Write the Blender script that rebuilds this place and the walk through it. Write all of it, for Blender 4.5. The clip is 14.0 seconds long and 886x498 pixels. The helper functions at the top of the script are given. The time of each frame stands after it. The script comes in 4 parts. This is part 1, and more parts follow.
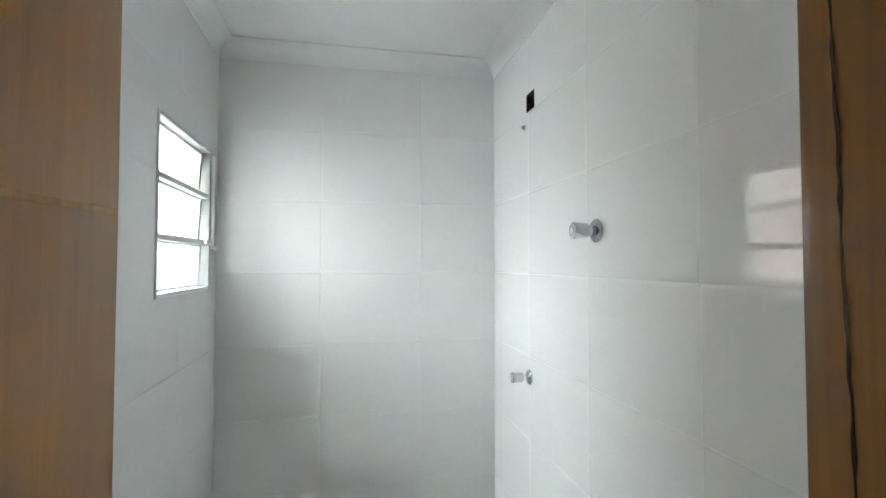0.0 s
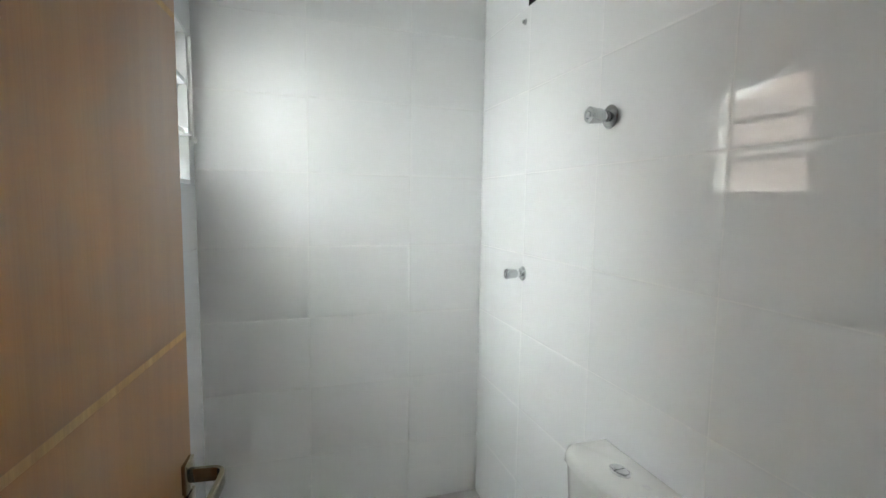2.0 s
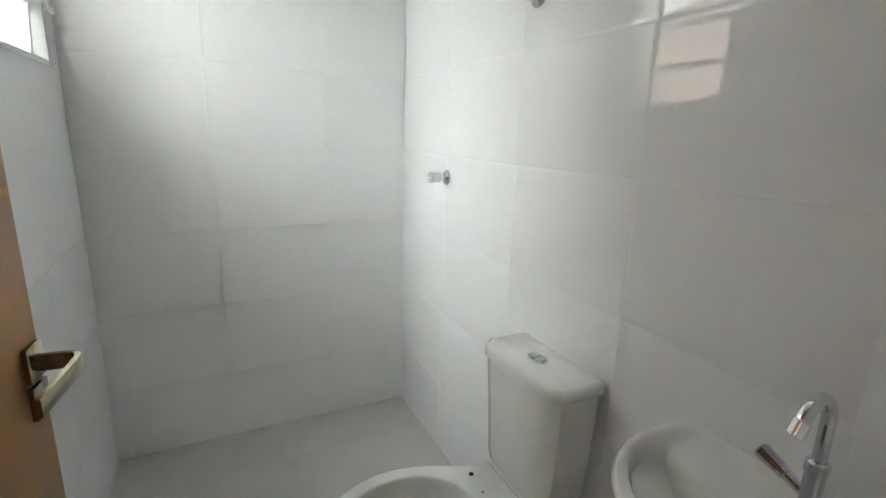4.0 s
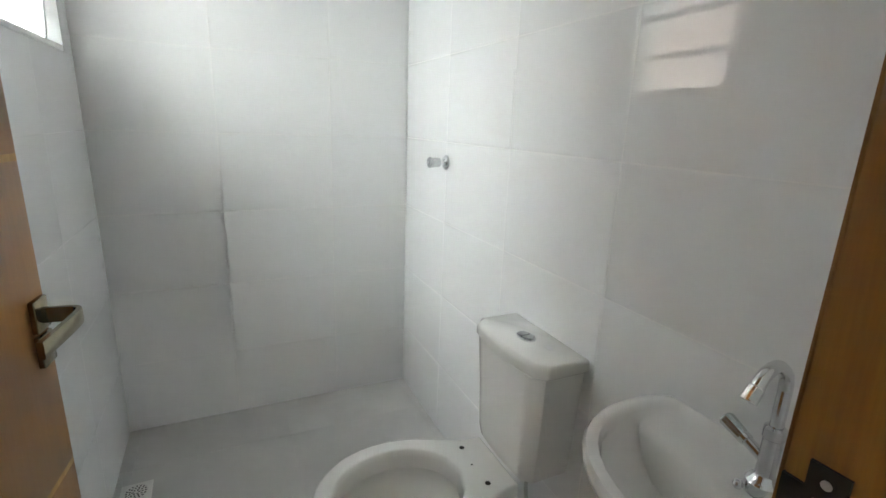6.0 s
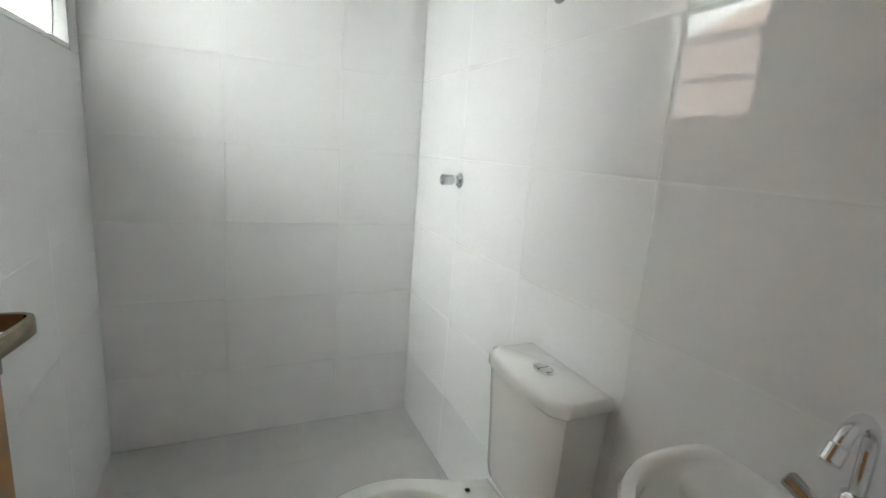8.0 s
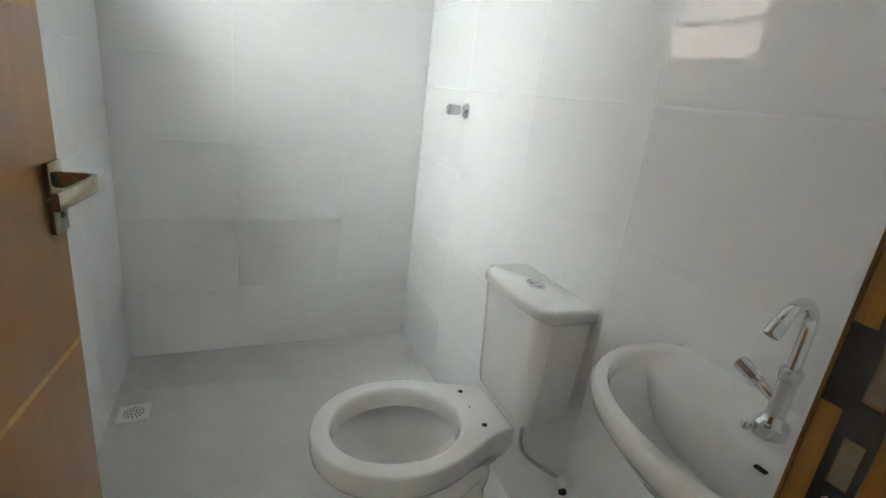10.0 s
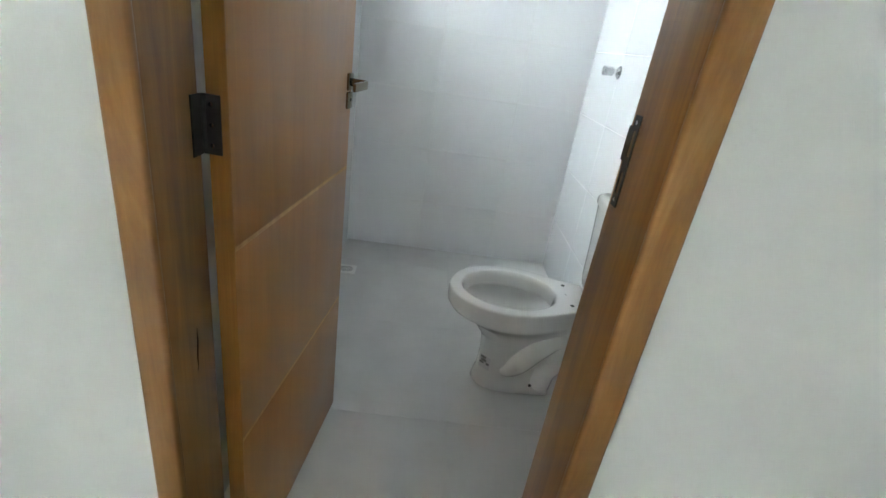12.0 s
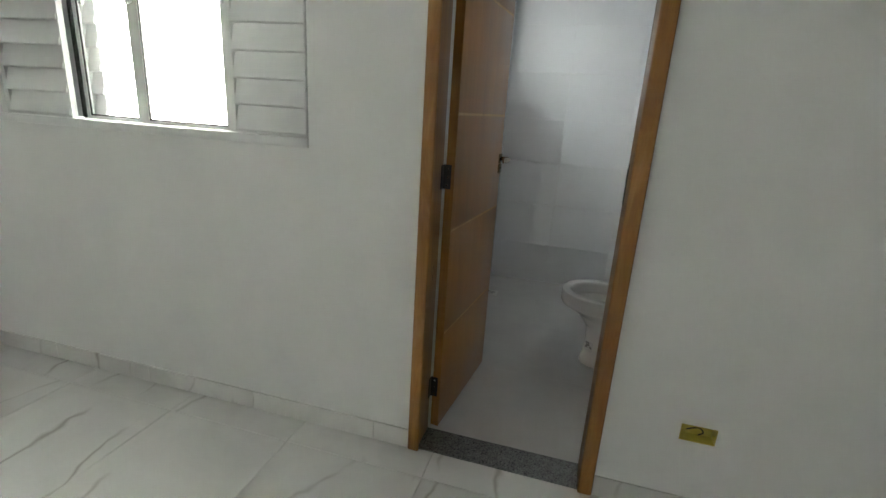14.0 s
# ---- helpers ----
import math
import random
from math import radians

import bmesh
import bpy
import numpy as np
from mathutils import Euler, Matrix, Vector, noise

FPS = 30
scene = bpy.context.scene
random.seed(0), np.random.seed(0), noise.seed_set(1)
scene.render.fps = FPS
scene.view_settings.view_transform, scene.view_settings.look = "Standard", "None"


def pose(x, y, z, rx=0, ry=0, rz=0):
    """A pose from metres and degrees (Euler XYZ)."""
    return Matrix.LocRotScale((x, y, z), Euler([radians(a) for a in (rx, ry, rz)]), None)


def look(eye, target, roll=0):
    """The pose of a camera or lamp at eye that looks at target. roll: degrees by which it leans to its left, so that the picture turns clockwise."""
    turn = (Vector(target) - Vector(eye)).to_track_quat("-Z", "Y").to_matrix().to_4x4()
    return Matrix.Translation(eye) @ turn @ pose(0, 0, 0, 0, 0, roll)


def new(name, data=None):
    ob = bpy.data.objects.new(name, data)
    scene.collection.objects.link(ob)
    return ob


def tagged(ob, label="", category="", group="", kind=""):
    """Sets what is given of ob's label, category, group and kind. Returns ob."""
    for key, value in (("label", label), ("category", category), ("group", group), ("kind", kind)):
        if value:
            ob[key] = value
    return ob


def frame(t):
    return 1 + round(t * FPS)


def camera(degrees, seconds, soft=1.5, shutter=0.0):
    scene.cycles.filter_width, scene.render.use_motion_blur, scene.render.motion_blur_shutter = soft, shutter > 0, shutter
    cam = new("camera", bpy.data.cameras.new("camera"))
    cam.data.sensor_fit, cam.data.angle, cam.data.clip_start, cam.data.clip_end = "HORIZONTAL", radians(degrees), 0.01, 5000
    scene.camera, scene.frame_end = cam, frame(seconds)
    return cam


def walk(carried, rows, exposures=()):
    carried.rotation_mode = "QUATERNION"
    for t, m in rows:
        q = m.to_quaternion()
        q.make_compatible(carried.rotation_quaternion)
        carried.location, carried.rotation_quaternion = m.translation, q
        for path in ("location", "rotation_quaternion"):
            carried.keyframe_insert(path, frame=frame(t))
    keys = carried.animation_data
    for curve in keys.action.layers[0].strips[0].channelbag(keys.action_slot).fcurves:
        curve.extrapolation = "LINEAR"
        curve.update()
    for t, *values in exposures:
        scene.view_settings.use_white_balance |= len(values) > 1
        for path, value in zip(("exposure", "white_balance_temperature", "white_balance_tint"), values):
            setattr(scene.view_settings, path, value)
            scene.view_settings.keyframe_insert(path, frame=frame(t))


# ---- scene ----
cam = camera(86.2, 14.0)
PATH = [
    (0, (-0.061, -0.023, 1.608), (0.338, 1.934, 1.669), 0.0),
    (0.5, (-0.093, -0.036, 1.581), (0.195, 1.94, 1.636), 0.7),
    (1, (-0.176, -0.011, 1.522), (0.164, 1.959, 1.497), 2.0),
    (1.5, (-0.241, 0.009, 1.485), (0.257, 1.942, 1.351), 1.3),
    (2, (-0.248, 0.025, 1.447), (0.366, 1.919, 1.254), 0.9),
    (2.5, (-0.205, 0.036, 1.432), (0.518, 1.888, 1.215), 0.6),
    (3, (-0.172, 0.044, 1.41), (0.652, 1.849, 1.155), 0.3),
    (3.5, (-0.184, 0.067, 1.38), (0.674, 1.839, 1.03), 0.6),
    (4, (-0.194, 0.076, 1.336), (0.679, 1.812, 0.862), 1.8),
    (6.3, (-0.164, 0.008, 1.318), (0.646, 1.765, 0.81), 2.5),
    (6.5, (-0.18, 0.02, 1.323), (0.647, 1.779, 0.853), 3.8),
    (7, (-0.16, 0.082, 1.316), (0.657, 1.862, 0.91), 4.0),
    (9.3, (-0.144, 0.109, 1.247), (0.679, 1.874, 0.792), 5.2),
    (9.5, (-0.162, 0.087, 1.249), (0.664, 1.831, 0.725), 5.8),
    (10, (-0.19, 0.016, 1.218), (0.62, 1.738, 0.607), 6.9),
    (10.5, (-0.21, -0.046, 1.183), (0.503, 1.672, 0.448), 9.0),
    (11, (-0.184, -0.178, 1.157), (0.37, 1.55, 0.314), 10.7),
    (11.5, (-0.147, -0.375, 1.189), (0.112, 1.418, 0.341), 10.6),
    (12, (-0.156, -0.562, 1.202), (-0.056, 1.267, 0.398), 8.7),
    (12.5, (-0.149, -0.867, 1.221), (-0.194, 1.032, 0.594), 6.3),
    (13, (-0.096, -1.106, 1.265), (-0.284, 0.802, 0.696), 5.4),
    (13.5, (-0.034, -1.366, 1.277), (-0.406, 0.528, 0.753), 4.4),
    (14, (-0.027, -1.516, 1.275), (-0.532, 0.335, 0.709), 3.6),
]
EXPOSURES = [(0.0, 3.42, 6500, 6), (4.0, 3.4, 6800, 8), (6.7, 3.48, 6700, 8), (9.5, 3.38, 6900, 7), (10.5, 3.9, 6300, 6), (11.0, 4.1, 5850, 5), (11.6, 4.05, 5750, 6),
             (12.0, 3.7, 6150, 7), (12.5, 3.43, 6550, 9), (13.2, 2.92, 6600, 9), (14.0, 2.69, 6550, 8)]
walk(cam, [(t, look(eye, target, roll)) for t, eye, target, roll in PATH], EXPOSURES)

# ---- world and light ----
world = bpy.data.worlds.new("sky")
scene.world = world
world.use_nodes = True
wn = world.node_tree
sky = wn.nodes.new("ShaderNodeTexSky")
sky.sky_type, sky.sun_disc, sky.sun_elevation, sky.sun_rotation = "NISHITA", False, radians(60), radians(90)
wn.links.new(sky.outputs[0], wn.nodes["Background"].inputs[0])
wn.nodes["Background"].inputs[1].default_value = 0.05
sun = new("sun", bpy.data.lights.new("sun", "SUN"))
sun.data.energy, sun.data.angle, sun.data.color = 0.5, radians(10), (1.0, 0.95, 0.88)
sun.matrix_basis = look((6, -0.5, 10), (0, 0, 0))
BATH_GLOW, ROOM_GLOW = 10.0, 7.6

# ---- plan, in metres ----
XL, XR, YB, YD = -0.605, 0.63, 2.145, 0.145     # tiled faces of the bathroom
TILE_W, TILE_H, ROW0 = 0.45, 0.316, 1.567       # wall tile and one of its row joints
CEIL = 2.568
LOW = -0.03                                     # bedroom floor; the bathroom floor rises from it to 0 at the back
SLOPE = 0.03 / 2.0
JL, JR, HEAD = -0.497, 0.126, 2.08              # clear faces of the door frame
WY0, WY1, WZ0, WZ1 = 1.485, 2.04, 1.502, 2.064  # bathroom window
BX0, BX1, BZ0, BZ1 = -2.467, -0.958, 1.113, 2.22  # bedroom window
RECESS = 0.0013                                 # grout lies this far behind the tile faces
WIRE = (1.642, 1.721, 2.199, 2.269)             # wire box in the bathroom wall
OUTLET = (0.411, 0.52, 0.272, 0.332)            # wire box in the bedroom wall
RX0, RX1, RY0 = -3.0, 1.7, -3.4                 # bedroom


# ---- materials ----
def nodes_of(name, base=(0.8, 0.8, 0.8), rough=0.5, metal=0.0, coat=0.0, spec=0.5):
    m = bpy.data.materials.new(name)
    m.use_nodes = True
    b = m.node_tree.nodes["Principled BSDF"]
    b.inputs["Base Color"].default_value = (*base, 1)
    b.inputs["Roughness"].default_value = rough
    b.inputs["Metallic"].default_value = metal
    b.inputs["Coat Weight"].default_value = coat
    b.inputs["Coat Roughness"].default_value = 0.06
    b.inputs["Specular IOR Level"].default_value = spec
    return m, m.node_tree, b


def coords(nt, scale=(1, 1, 1), own=False):
    tc = nt.nodes.new("ShaderNodeTexCoord")
    mp = nt.nodes.new("ShaderNodeMapping")
    mp.inputs["Scale"].default_value = scale
    nt.links.new(tc.outputs["Object"], mp.inputs["Vector"])
    if own:
        oi = nt.nodes.new("ShaderNodeObjectInfo")
        mul = nt.nodes.new("ShaderNodeMath")
        mul.operation = "MULTIPLY"
        mul.inputs[1].default_value = 37.0
        nt.links.new(oi.outputs["Random"], mul.inputs[0])
        nt.links.new(mul.outputs[0], mp.inputs["Location"])
    return mp.outputs[0]


def noise_tex(nt, vec, scale, detail=4, rough=0.55, distortion=0.0):
    n = nt.nodes.new("ShaderNodeTexNoise")
    n.inputs["Scale"].default_value, n.inputs["Detail"].default_value = scale, detail
    n.inputs["Roughness"].default_value, n.inputs["Distortion"].default_value = rough, distortion
    nt.links.new(vec, n.inputs["Vector"])
    return n.outputs["Fac"]


def ramp(nt, fac, stops):
    r = nt.nodes.new("ShaderNodeValToRGB")
    el = r.color_ramp.elements
    while len(el) < len(stops):
        el.new(0.5)
    for e, (p, c) in zip(el, stops):
        e.position, e.color = p, (*c, 1)
    nt.links.new(fac, r.inputs[0])
    return r.outputs[0]


def mixed(nt, a, b, fac, mode="MIX"):
    m = nt.nodes.new("ShaderNodeMix")
    m.data_type, m.blend_type = "RGBA", mode
    if isinstance(fac, float):
        m.inputs[0].default_value = fac
    else:
        nt.links.new(fac, m.inputs[0])
    for sock, v in ((m.inputs[6], a), (m.inputs[7], b)):
        if isinstance(v, tuple):
            sock.default_value = (*v, 1)
        else:
            nt.links.new(v, sock)
    return m.outputs[2]


def bump(nt, b, height, strength, distance):
    bp = nt.nodes.new("ShaderNodeBump")
    bp.inputs["Strength"].default_value, bp.inputs["Distance"].default_value = strength, distance
    nt.links.new(height, bp.inputs["Height"])
    nt.links.new(bp.outputs[0], b.inputs["Normal"])


def spread(nt, fac, lo, hi):
    mr = nt.nodes.new("ShaderNodeMapRange")
    mr.inputs["To Min"].default_value, mr.inputs["To Max"].default_value = lo, hi
    nt.links.new(fac, mr.inputs["Value"])
    return mr.outputs[0]


def mottled(name, c1, c2, scale, rough=(0.4, 0.6), bump_scale=120.0, bump_height=0.0004, coat=0.0, spec=0.5, metal=0.0, own=False):
    m, nt, b = nodes_of(name, c1, rough[0], metal, coat, spec)
    v = coords(nt, own=own)
    n = noise_tex(nt, v, scale, 5)
    fine = noise_tex(nt, v, bump_scale, 3)
    col = ramp(nt, n, [(0.3, c1), (0.7, c2)])
    nt.links.new(col, b.inputs["Base Color"])
    nt.links.new(spread(nt, n, *rough), b.inputs["Roughness"])
    bump(nt, b, fine, 0.6, bump_height)
    return m


def tile_material():
    m, nt, b = nodes_of("glazed_wall_tile", (0.8, 0.8, 0.79), 0.1, 0, 0.0, 0.4)
    v = coords(nt, own=True)
    n = noise_tex(nt, v, 2.2, 3)
    oi = nt.nodes.new("ShaderNodeObjectInfo")
    col = ramp(nt, n, [(0.25, (0.83, 0.835, 0.835)), (0.75, (0.855, 0.86, 0.86))])
    tint = ramp(nt, oi.outputs["Random"], [(0.0, (0.993, 0.993, 0.993)), (1.0, (1.0, 1.0, 1.0))])
    nt.links.new(mixed(nt, col, tint, 1.0, "MULTIPLY"), b.inputs["Base Color"])
    smear = noise_tex(nt, v, 7.0, 4)
    nt.links.new(spread(nt, smear, 0.025, 0.07), b.inputs["Roughness"])
    wave = noise_tex(nt, v, 5.0, 2)
    bump(nt, b, wave, 0.4, 0.0007)
    return m


def wood(name, dark, mid, light, rough=0.35, coat=0.25, stretch=(14, 14, 0.9), pores=0.0003, grain=0.45):
    m, nt, b = nodes_of(name, mid, rough, 0, coat)
    v = coords(nt, stretch)
    big = noise_tex(nt, v, 1.6, 6, 0.6, 1.2)
    v2 = coords(nt, (stretch[0] * 9, stretch[1] * 9, stretch[2] * 3))
    fine = noise_tex(nt, v2, 2.0, 4, 0.7)
    col = ramp(nt, big, [(0.28, dark), (0.5, mid), (0.74, light)])
    streak = ramp(nt, fine, [(0.35, (0.72, 0.68, 0.62)), (0.6, (1, 1, 1))])
    col = mixed(nt, col, streak, grain, "MULTIPLY")
    blot = noise_tex(nt, coords(nt, (3, 3, 1.4)), 1.7, 3)
    col = mixed(nt, col, ramp(nt, blot, [(0.3, (0.86, 0.84, 0.8)), (0.7, (1.06, 1.05, 1.04))]), 1.0, "MULTIPLY")
    nt.links.new(col, b.inputs["Base Color"])
    nt.links.new(spread(nt, blot, rough - 0.08, rough + 0.14), b.inputs["Roughness"])
    bump(nt, b, fine, 0.5, pores)
    return m


def marble():
    m, nt, b = nodes_of("veined_marble_tile", (0.7, 0.7, 0.68), 0.12, 0, 0.0)
    v = coords(nt, own=True)
    warp = noise_tex(nt, v, 1.3, 5, 0.6, 1.8)
    w = nt.nodes.new("ShaderNodeTexWave")
    w.inputs["Scale"].default_value, w.inputs["Distortion"].default_value = 1.25, 7.0
    w.inputs["Detail"].default_value, w.inputs["Detail Scale"].default_value = 4, 1.1
    nt.links.new(v, w.inputs["Vector"])
    vein = ramp(nt, w.outputs["Fac"], [(0.0, (0.8, 0.8, 0.8)), (0.008, (0.3, 0.3, 0.3)), (0.03, (0, 0, 0))])
    base = ramp(nt, warp, [(0.3, (0.66, 0.655, 0.63)), (0.7, (0.76, 0.755, 0.735))])
    patch = ramp(nt, noise_tex(nt, v, 2.6, 2), [(0.46, (0, 0, 0)), (0.62, (1, 1, 1))])
    amount = mixed(nt, vein, patch, 1.0, "MULTIPLY")
    nt.links.new(mixed(nt, base, (0.40, 0.385, 0.35), amount), b.inputs["Base Color"])
    nt.links.new(spread(nt, warp, 0.08, 0.2), b.inputs["Roughness"])
    return m


def granite():
    m, nt, b = nodes_of("grey_granite", (0.3, 0.3, 0.3), 0.25)
    v = coords(nt)
    vor = nt.nodes.new("ShaderNodeTexVoronoi")
    vor.inputs["Scale"].default_value = 240
    nt.links.new(v, vor.inputs["Vector"])
    col = ramp(nt, vor.outputs["Color"], [(0.1, (0.06, 0.062, 0.066)), (0.35, (0.17, 0.175, 0.18)), (0.8, (0.26, 0.262, 0.26))])
    big = ramp(nt, noise_tex(nt, v, 30, 4), [(0.3, (0.75, 0.75, 0.75)), (0.7, (1.05, 1.05, 1.05))])
    nt.links.new(mixed(nt, col, big, 1.0, "MULTIPLY"), b.inputs["Base Color"])
    return m


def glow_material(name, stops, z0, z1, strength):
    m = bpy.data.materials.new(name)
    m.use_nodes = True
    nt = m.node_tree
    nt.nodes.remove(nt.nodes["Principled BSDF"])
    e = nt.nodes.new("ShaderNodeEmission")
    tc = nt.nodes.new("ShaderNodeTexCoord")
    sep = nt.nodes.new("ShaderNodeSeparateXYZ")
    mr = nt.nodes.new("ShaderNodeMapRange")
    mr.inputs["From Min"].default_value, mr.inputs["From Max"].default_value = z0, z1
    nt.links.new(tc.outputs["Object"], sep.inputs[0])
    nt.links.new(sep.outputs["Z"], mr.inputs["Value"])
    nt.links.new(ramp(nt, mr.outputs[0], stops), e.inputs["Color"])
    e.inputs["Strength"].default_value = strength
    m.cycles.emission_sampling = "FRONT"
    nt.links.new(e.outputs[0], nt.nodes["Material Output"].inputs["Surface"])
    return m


def glass_material():
    m, nt, b = nodes_of("window_glass", (1, 1, 1), 0.0)
    b.inputs["Transmission Weight"].default_value = 1.0
    b.inputs["IOR"].default_value = 1.45
    return m


M_TILE = tile_material()
M_GROUT = mottled("white_grout", (0.82, 0.82, 0.81), (0.86, 0.86, 0.85), 30, (0.7, 0.9), 200)
M_PAINT = mottled("white_wall_paint", (0.74, 0.745, 0.735), (0.79, 0.79, 0.78), 3.0, (0.55, 0.7), 260, 0.0005)
M_PLASTER = mottled("white_ceiling_plaster", (0.78, 0.79, 0.79), (0.83, 0.84, 0.84), 4.0, (0.7, 0.9), 150, 0.0006)
M_FLOOR = mottled("grey_floor_tile", (0.57, 0.565, 0.545), (0.63, 0.625, 0.605), 6.0, (0.28, 0.42), 90, 0.0003, own=True)
M_FGROUT = mottled("grey_grout", (0.54, 0.535, 0.515), (0.6, 0.595, 0.575), 20, (0.7, 0.9), 200)
M_PORC = mottled("white_porcelain", (0.80, 0.795, 0.77), (0.83, 0.825, 0.80), 3.0, (0.08, 0.14), 9.0, 0.0004, coat=0.5)
M_CHROME = mottled("chrome", (0.72, 0.73, 0.74), (0.8, 0.8, 0.81), 12, (0.06, 0.16), 40, 0.0001, metal=1.0)
M_STEEL = mottled("brushed_chrome", (0.5, 0.52, 0.53), (0.6, 0.61, 0.62), 12, (0.2, 0.34), 60, 0.0002, metal=1.0)
M_BRASS = mottled("antique_brass", (0.21, 0.175, 0.115), (0.31, 0.26, 0.175), 25, (0.08, 0.18), 80, 0.0001, metal=1.0)
M_BLACK = mottled("blackened_iron", (0.012, 0.012, 0.013), (0.03, 0.028, 0.027), 40, (0.35, 0.55), 120, 0.0002, spec=0.4)
M_LEAF = wood("door_veneer", (0.37, 0.16, 0.038), (0.40, 0.178, 0.045), (0.43, 0.20, 0.054), 0.36, 0.2, grain=0.18)
M_EDGE = wood("varnished_pine_edge", (0.28, 0.118, 0.022), (0.38, 0.17, 0.034), (0.47, 0.235, 0.055), 0.32, 0.3)
M_FRAME = wood("varnished_frame_wood", (0.18, 0.072, 0.015), (0.265, 0.114, 0.02), (0.35, 0.165, 0.034), 0.40, 0.12, grain=0.25)
M_CASING = wood("worn_casing_wood", (0.215, 0.09, 0.02), (0.32, 0.148, 0.038), (0.43, 0.235, 0.08), 0.42, 0.12, stretch=(9, 9, 1.6), grain=0.28)
M_GROOVE = wood("groove_highlight_wood", (0.48, 0.26, 0.09), (0.6, 0.34, 0.13), (0.68, 0.42, 0.18), 0.5, 0.1)
M_MARBLE = marble()
M_GRANITE = granite()
M_ALU = mottled("white_painted_aluminium", (0.72, 0.73, 0.73), (0.78, 0.785, 0.78), 8, (0.28, 0.4), 120, 0.0002)
M_RAIL = mottled("grey_aluminium", (0.42, 0.43, 0.43), (0.5, 0.51, 0.51), 8, (0.3, 0.42), 120, 0.0002, metal=0.6)
M_RUBBER = mottled("black_rubber", (0.02, 0.02, 0.02), (0.035, 0.035, 0.035), 30, (0.6, 0.8), 100)
M_GLASS = glass_material()
M_YELLOW = mottled("yellow_plastic", (0.42, 0.33, 0.04), (0.52, 0.42, 0.07), 20, (0.4, 0.55), 90)
M_HOSE = mottled("braided_hose", (0.42, 0.42, 0.40), (0.55, 0.55, 0.53), 300, (0.35, 0.5), 500, 0.0006)
M_PLASTIC = mottled("white_plastic", (0.76, 0.76, 0.73), (0.8, 0.8, 0.78), 10, (0.3, 0.4), 90)
M_STICKER = mottled("printed_sticker", (0.10, 0.095, 0.095), (0.34, 0.33, 0.33), 220, (0.4, 0.5), 90)
M_STICKPALE = mottled("pale_sticker", (0.62, 0.61, 0.61), (0.7, 0.69, 0.69), 60, (0.4, 0.5), 90)
M_DARK = mottled("dark_cavity", (0.012, 0.011, 0.01), (0.03, 0.027, 0.025), 30, (0.8, 0.95), 90)
M_SLOT = mottled("shaded_slot", (0.09, 0.09, 0.085), (0.14, 0.14, 0.13), 60, (0.7, 0.9), 90)
M_MORTISE = mottled("raw_dusty_wood", (0.13, 0.095, 0.06), (0.2, 0.15, 0.10), 50, (0.8, 0.95), 90)
M_CRACK = mottled("dark_wood_crack", (0.035, 0.02, 0.01), (0.06, 0.03, 0.012), 60, (0.8, 0.95), 90)
M_GROUND = mottled("outside_concrete", (0.3, 0.29, 0.27), (0.4, 0.39, 0.37), 2, (0.8, 0.95), 60, 0.002)
M_BATHSKY = glow_material("bright_outdoors", [(0.0, (0.07, 0.072, 0.072)), (0.12, (0.125, 0.132, 0.135)), (0.30, (0.21, 0.224, 0.229)), (0.52, (0.60, 0.64, 0.655)), (1.0, (0.68, 0.725, 0.74))], 1.2, 4.5, BATH_GLOW)
# Daylight on the wall is painted as emission, with a dark band under eaves.
M_NEIGHBOUR = glow_material("glowing_pink_wall", [(0.0, (0.056, 0.048, 0.045)), (0.55, (0.061, 0.052, 0.048)), (0.56, (0.04, 0.033, 0.03)), (0.60, (0.04, 0.033, 0.03)), (0.61, (0.085, 0.066, 0.058)), (1.0, (0.085, 0.066, 0.058))], 1.0, 3.2, BATH_GLOW)
M_SCREEN = glow_material("dim_screen_glow", [(0.0, (0.022, 0.022, 0.022)), (1.0, (0.04, 0.042, 0.043))], 1.0, 3.6, BATH_GLOW)
M_FARSKY = glow_material("pale_outdoors", [(0.0, (0.062, 0.06, 0.059)), (0.2, (0.085, 0.09, 0.093)), (0.32, (0.15, 0.162, 0.17)), (1.0, (0.24, 0.26, 0.27))], 1.5, 4.5, BATH_GLOW)
M_ROOMSKY = glow_material("bright_yard", [(0.0, (0.62, 0.62, 0.56)), (0.5, (0.82, 0.84, 0.77)), (1.0, (0.98, 1.0, 0.93))], 0.8, 4.5, ROOM_GLOW)

# ---- mesh helpers ----
PLACED = {}


def thing(name, at, label, category, group="", kind=""):
    e = new(name)
    e.empty_display_size = 0.05
    e.matrix_basis = Matrix.Translation(at)
    PLACED[e] = Matrix.Translation(at)
    return tagged(e, label, category, group, kind)


def smooth(me, angle):
    if angle:
        me.polygons.foreach_set("use_smooth", [True] * len(me.polygons))
        me.set_sharp_from_angle(angle=radians(angle))


def part(name, bm, material, parent=None, label="", angle=35):
    me = bpy.data.meshes.new(name)
    bmesh.ops.recalc_face_normals(bm, faces=bm.faces)
    bm.to_mesh(me)
    bm.free()
    me.materials.append(material)
    smooth(me, angle)
    ob = new(name, me)
    if parent is not None:
        ob.parent = parent
        ob.matrix_parent_inverse = PLACED.get(parent, Matrix()).inverted()
    return tagged(ob, label)


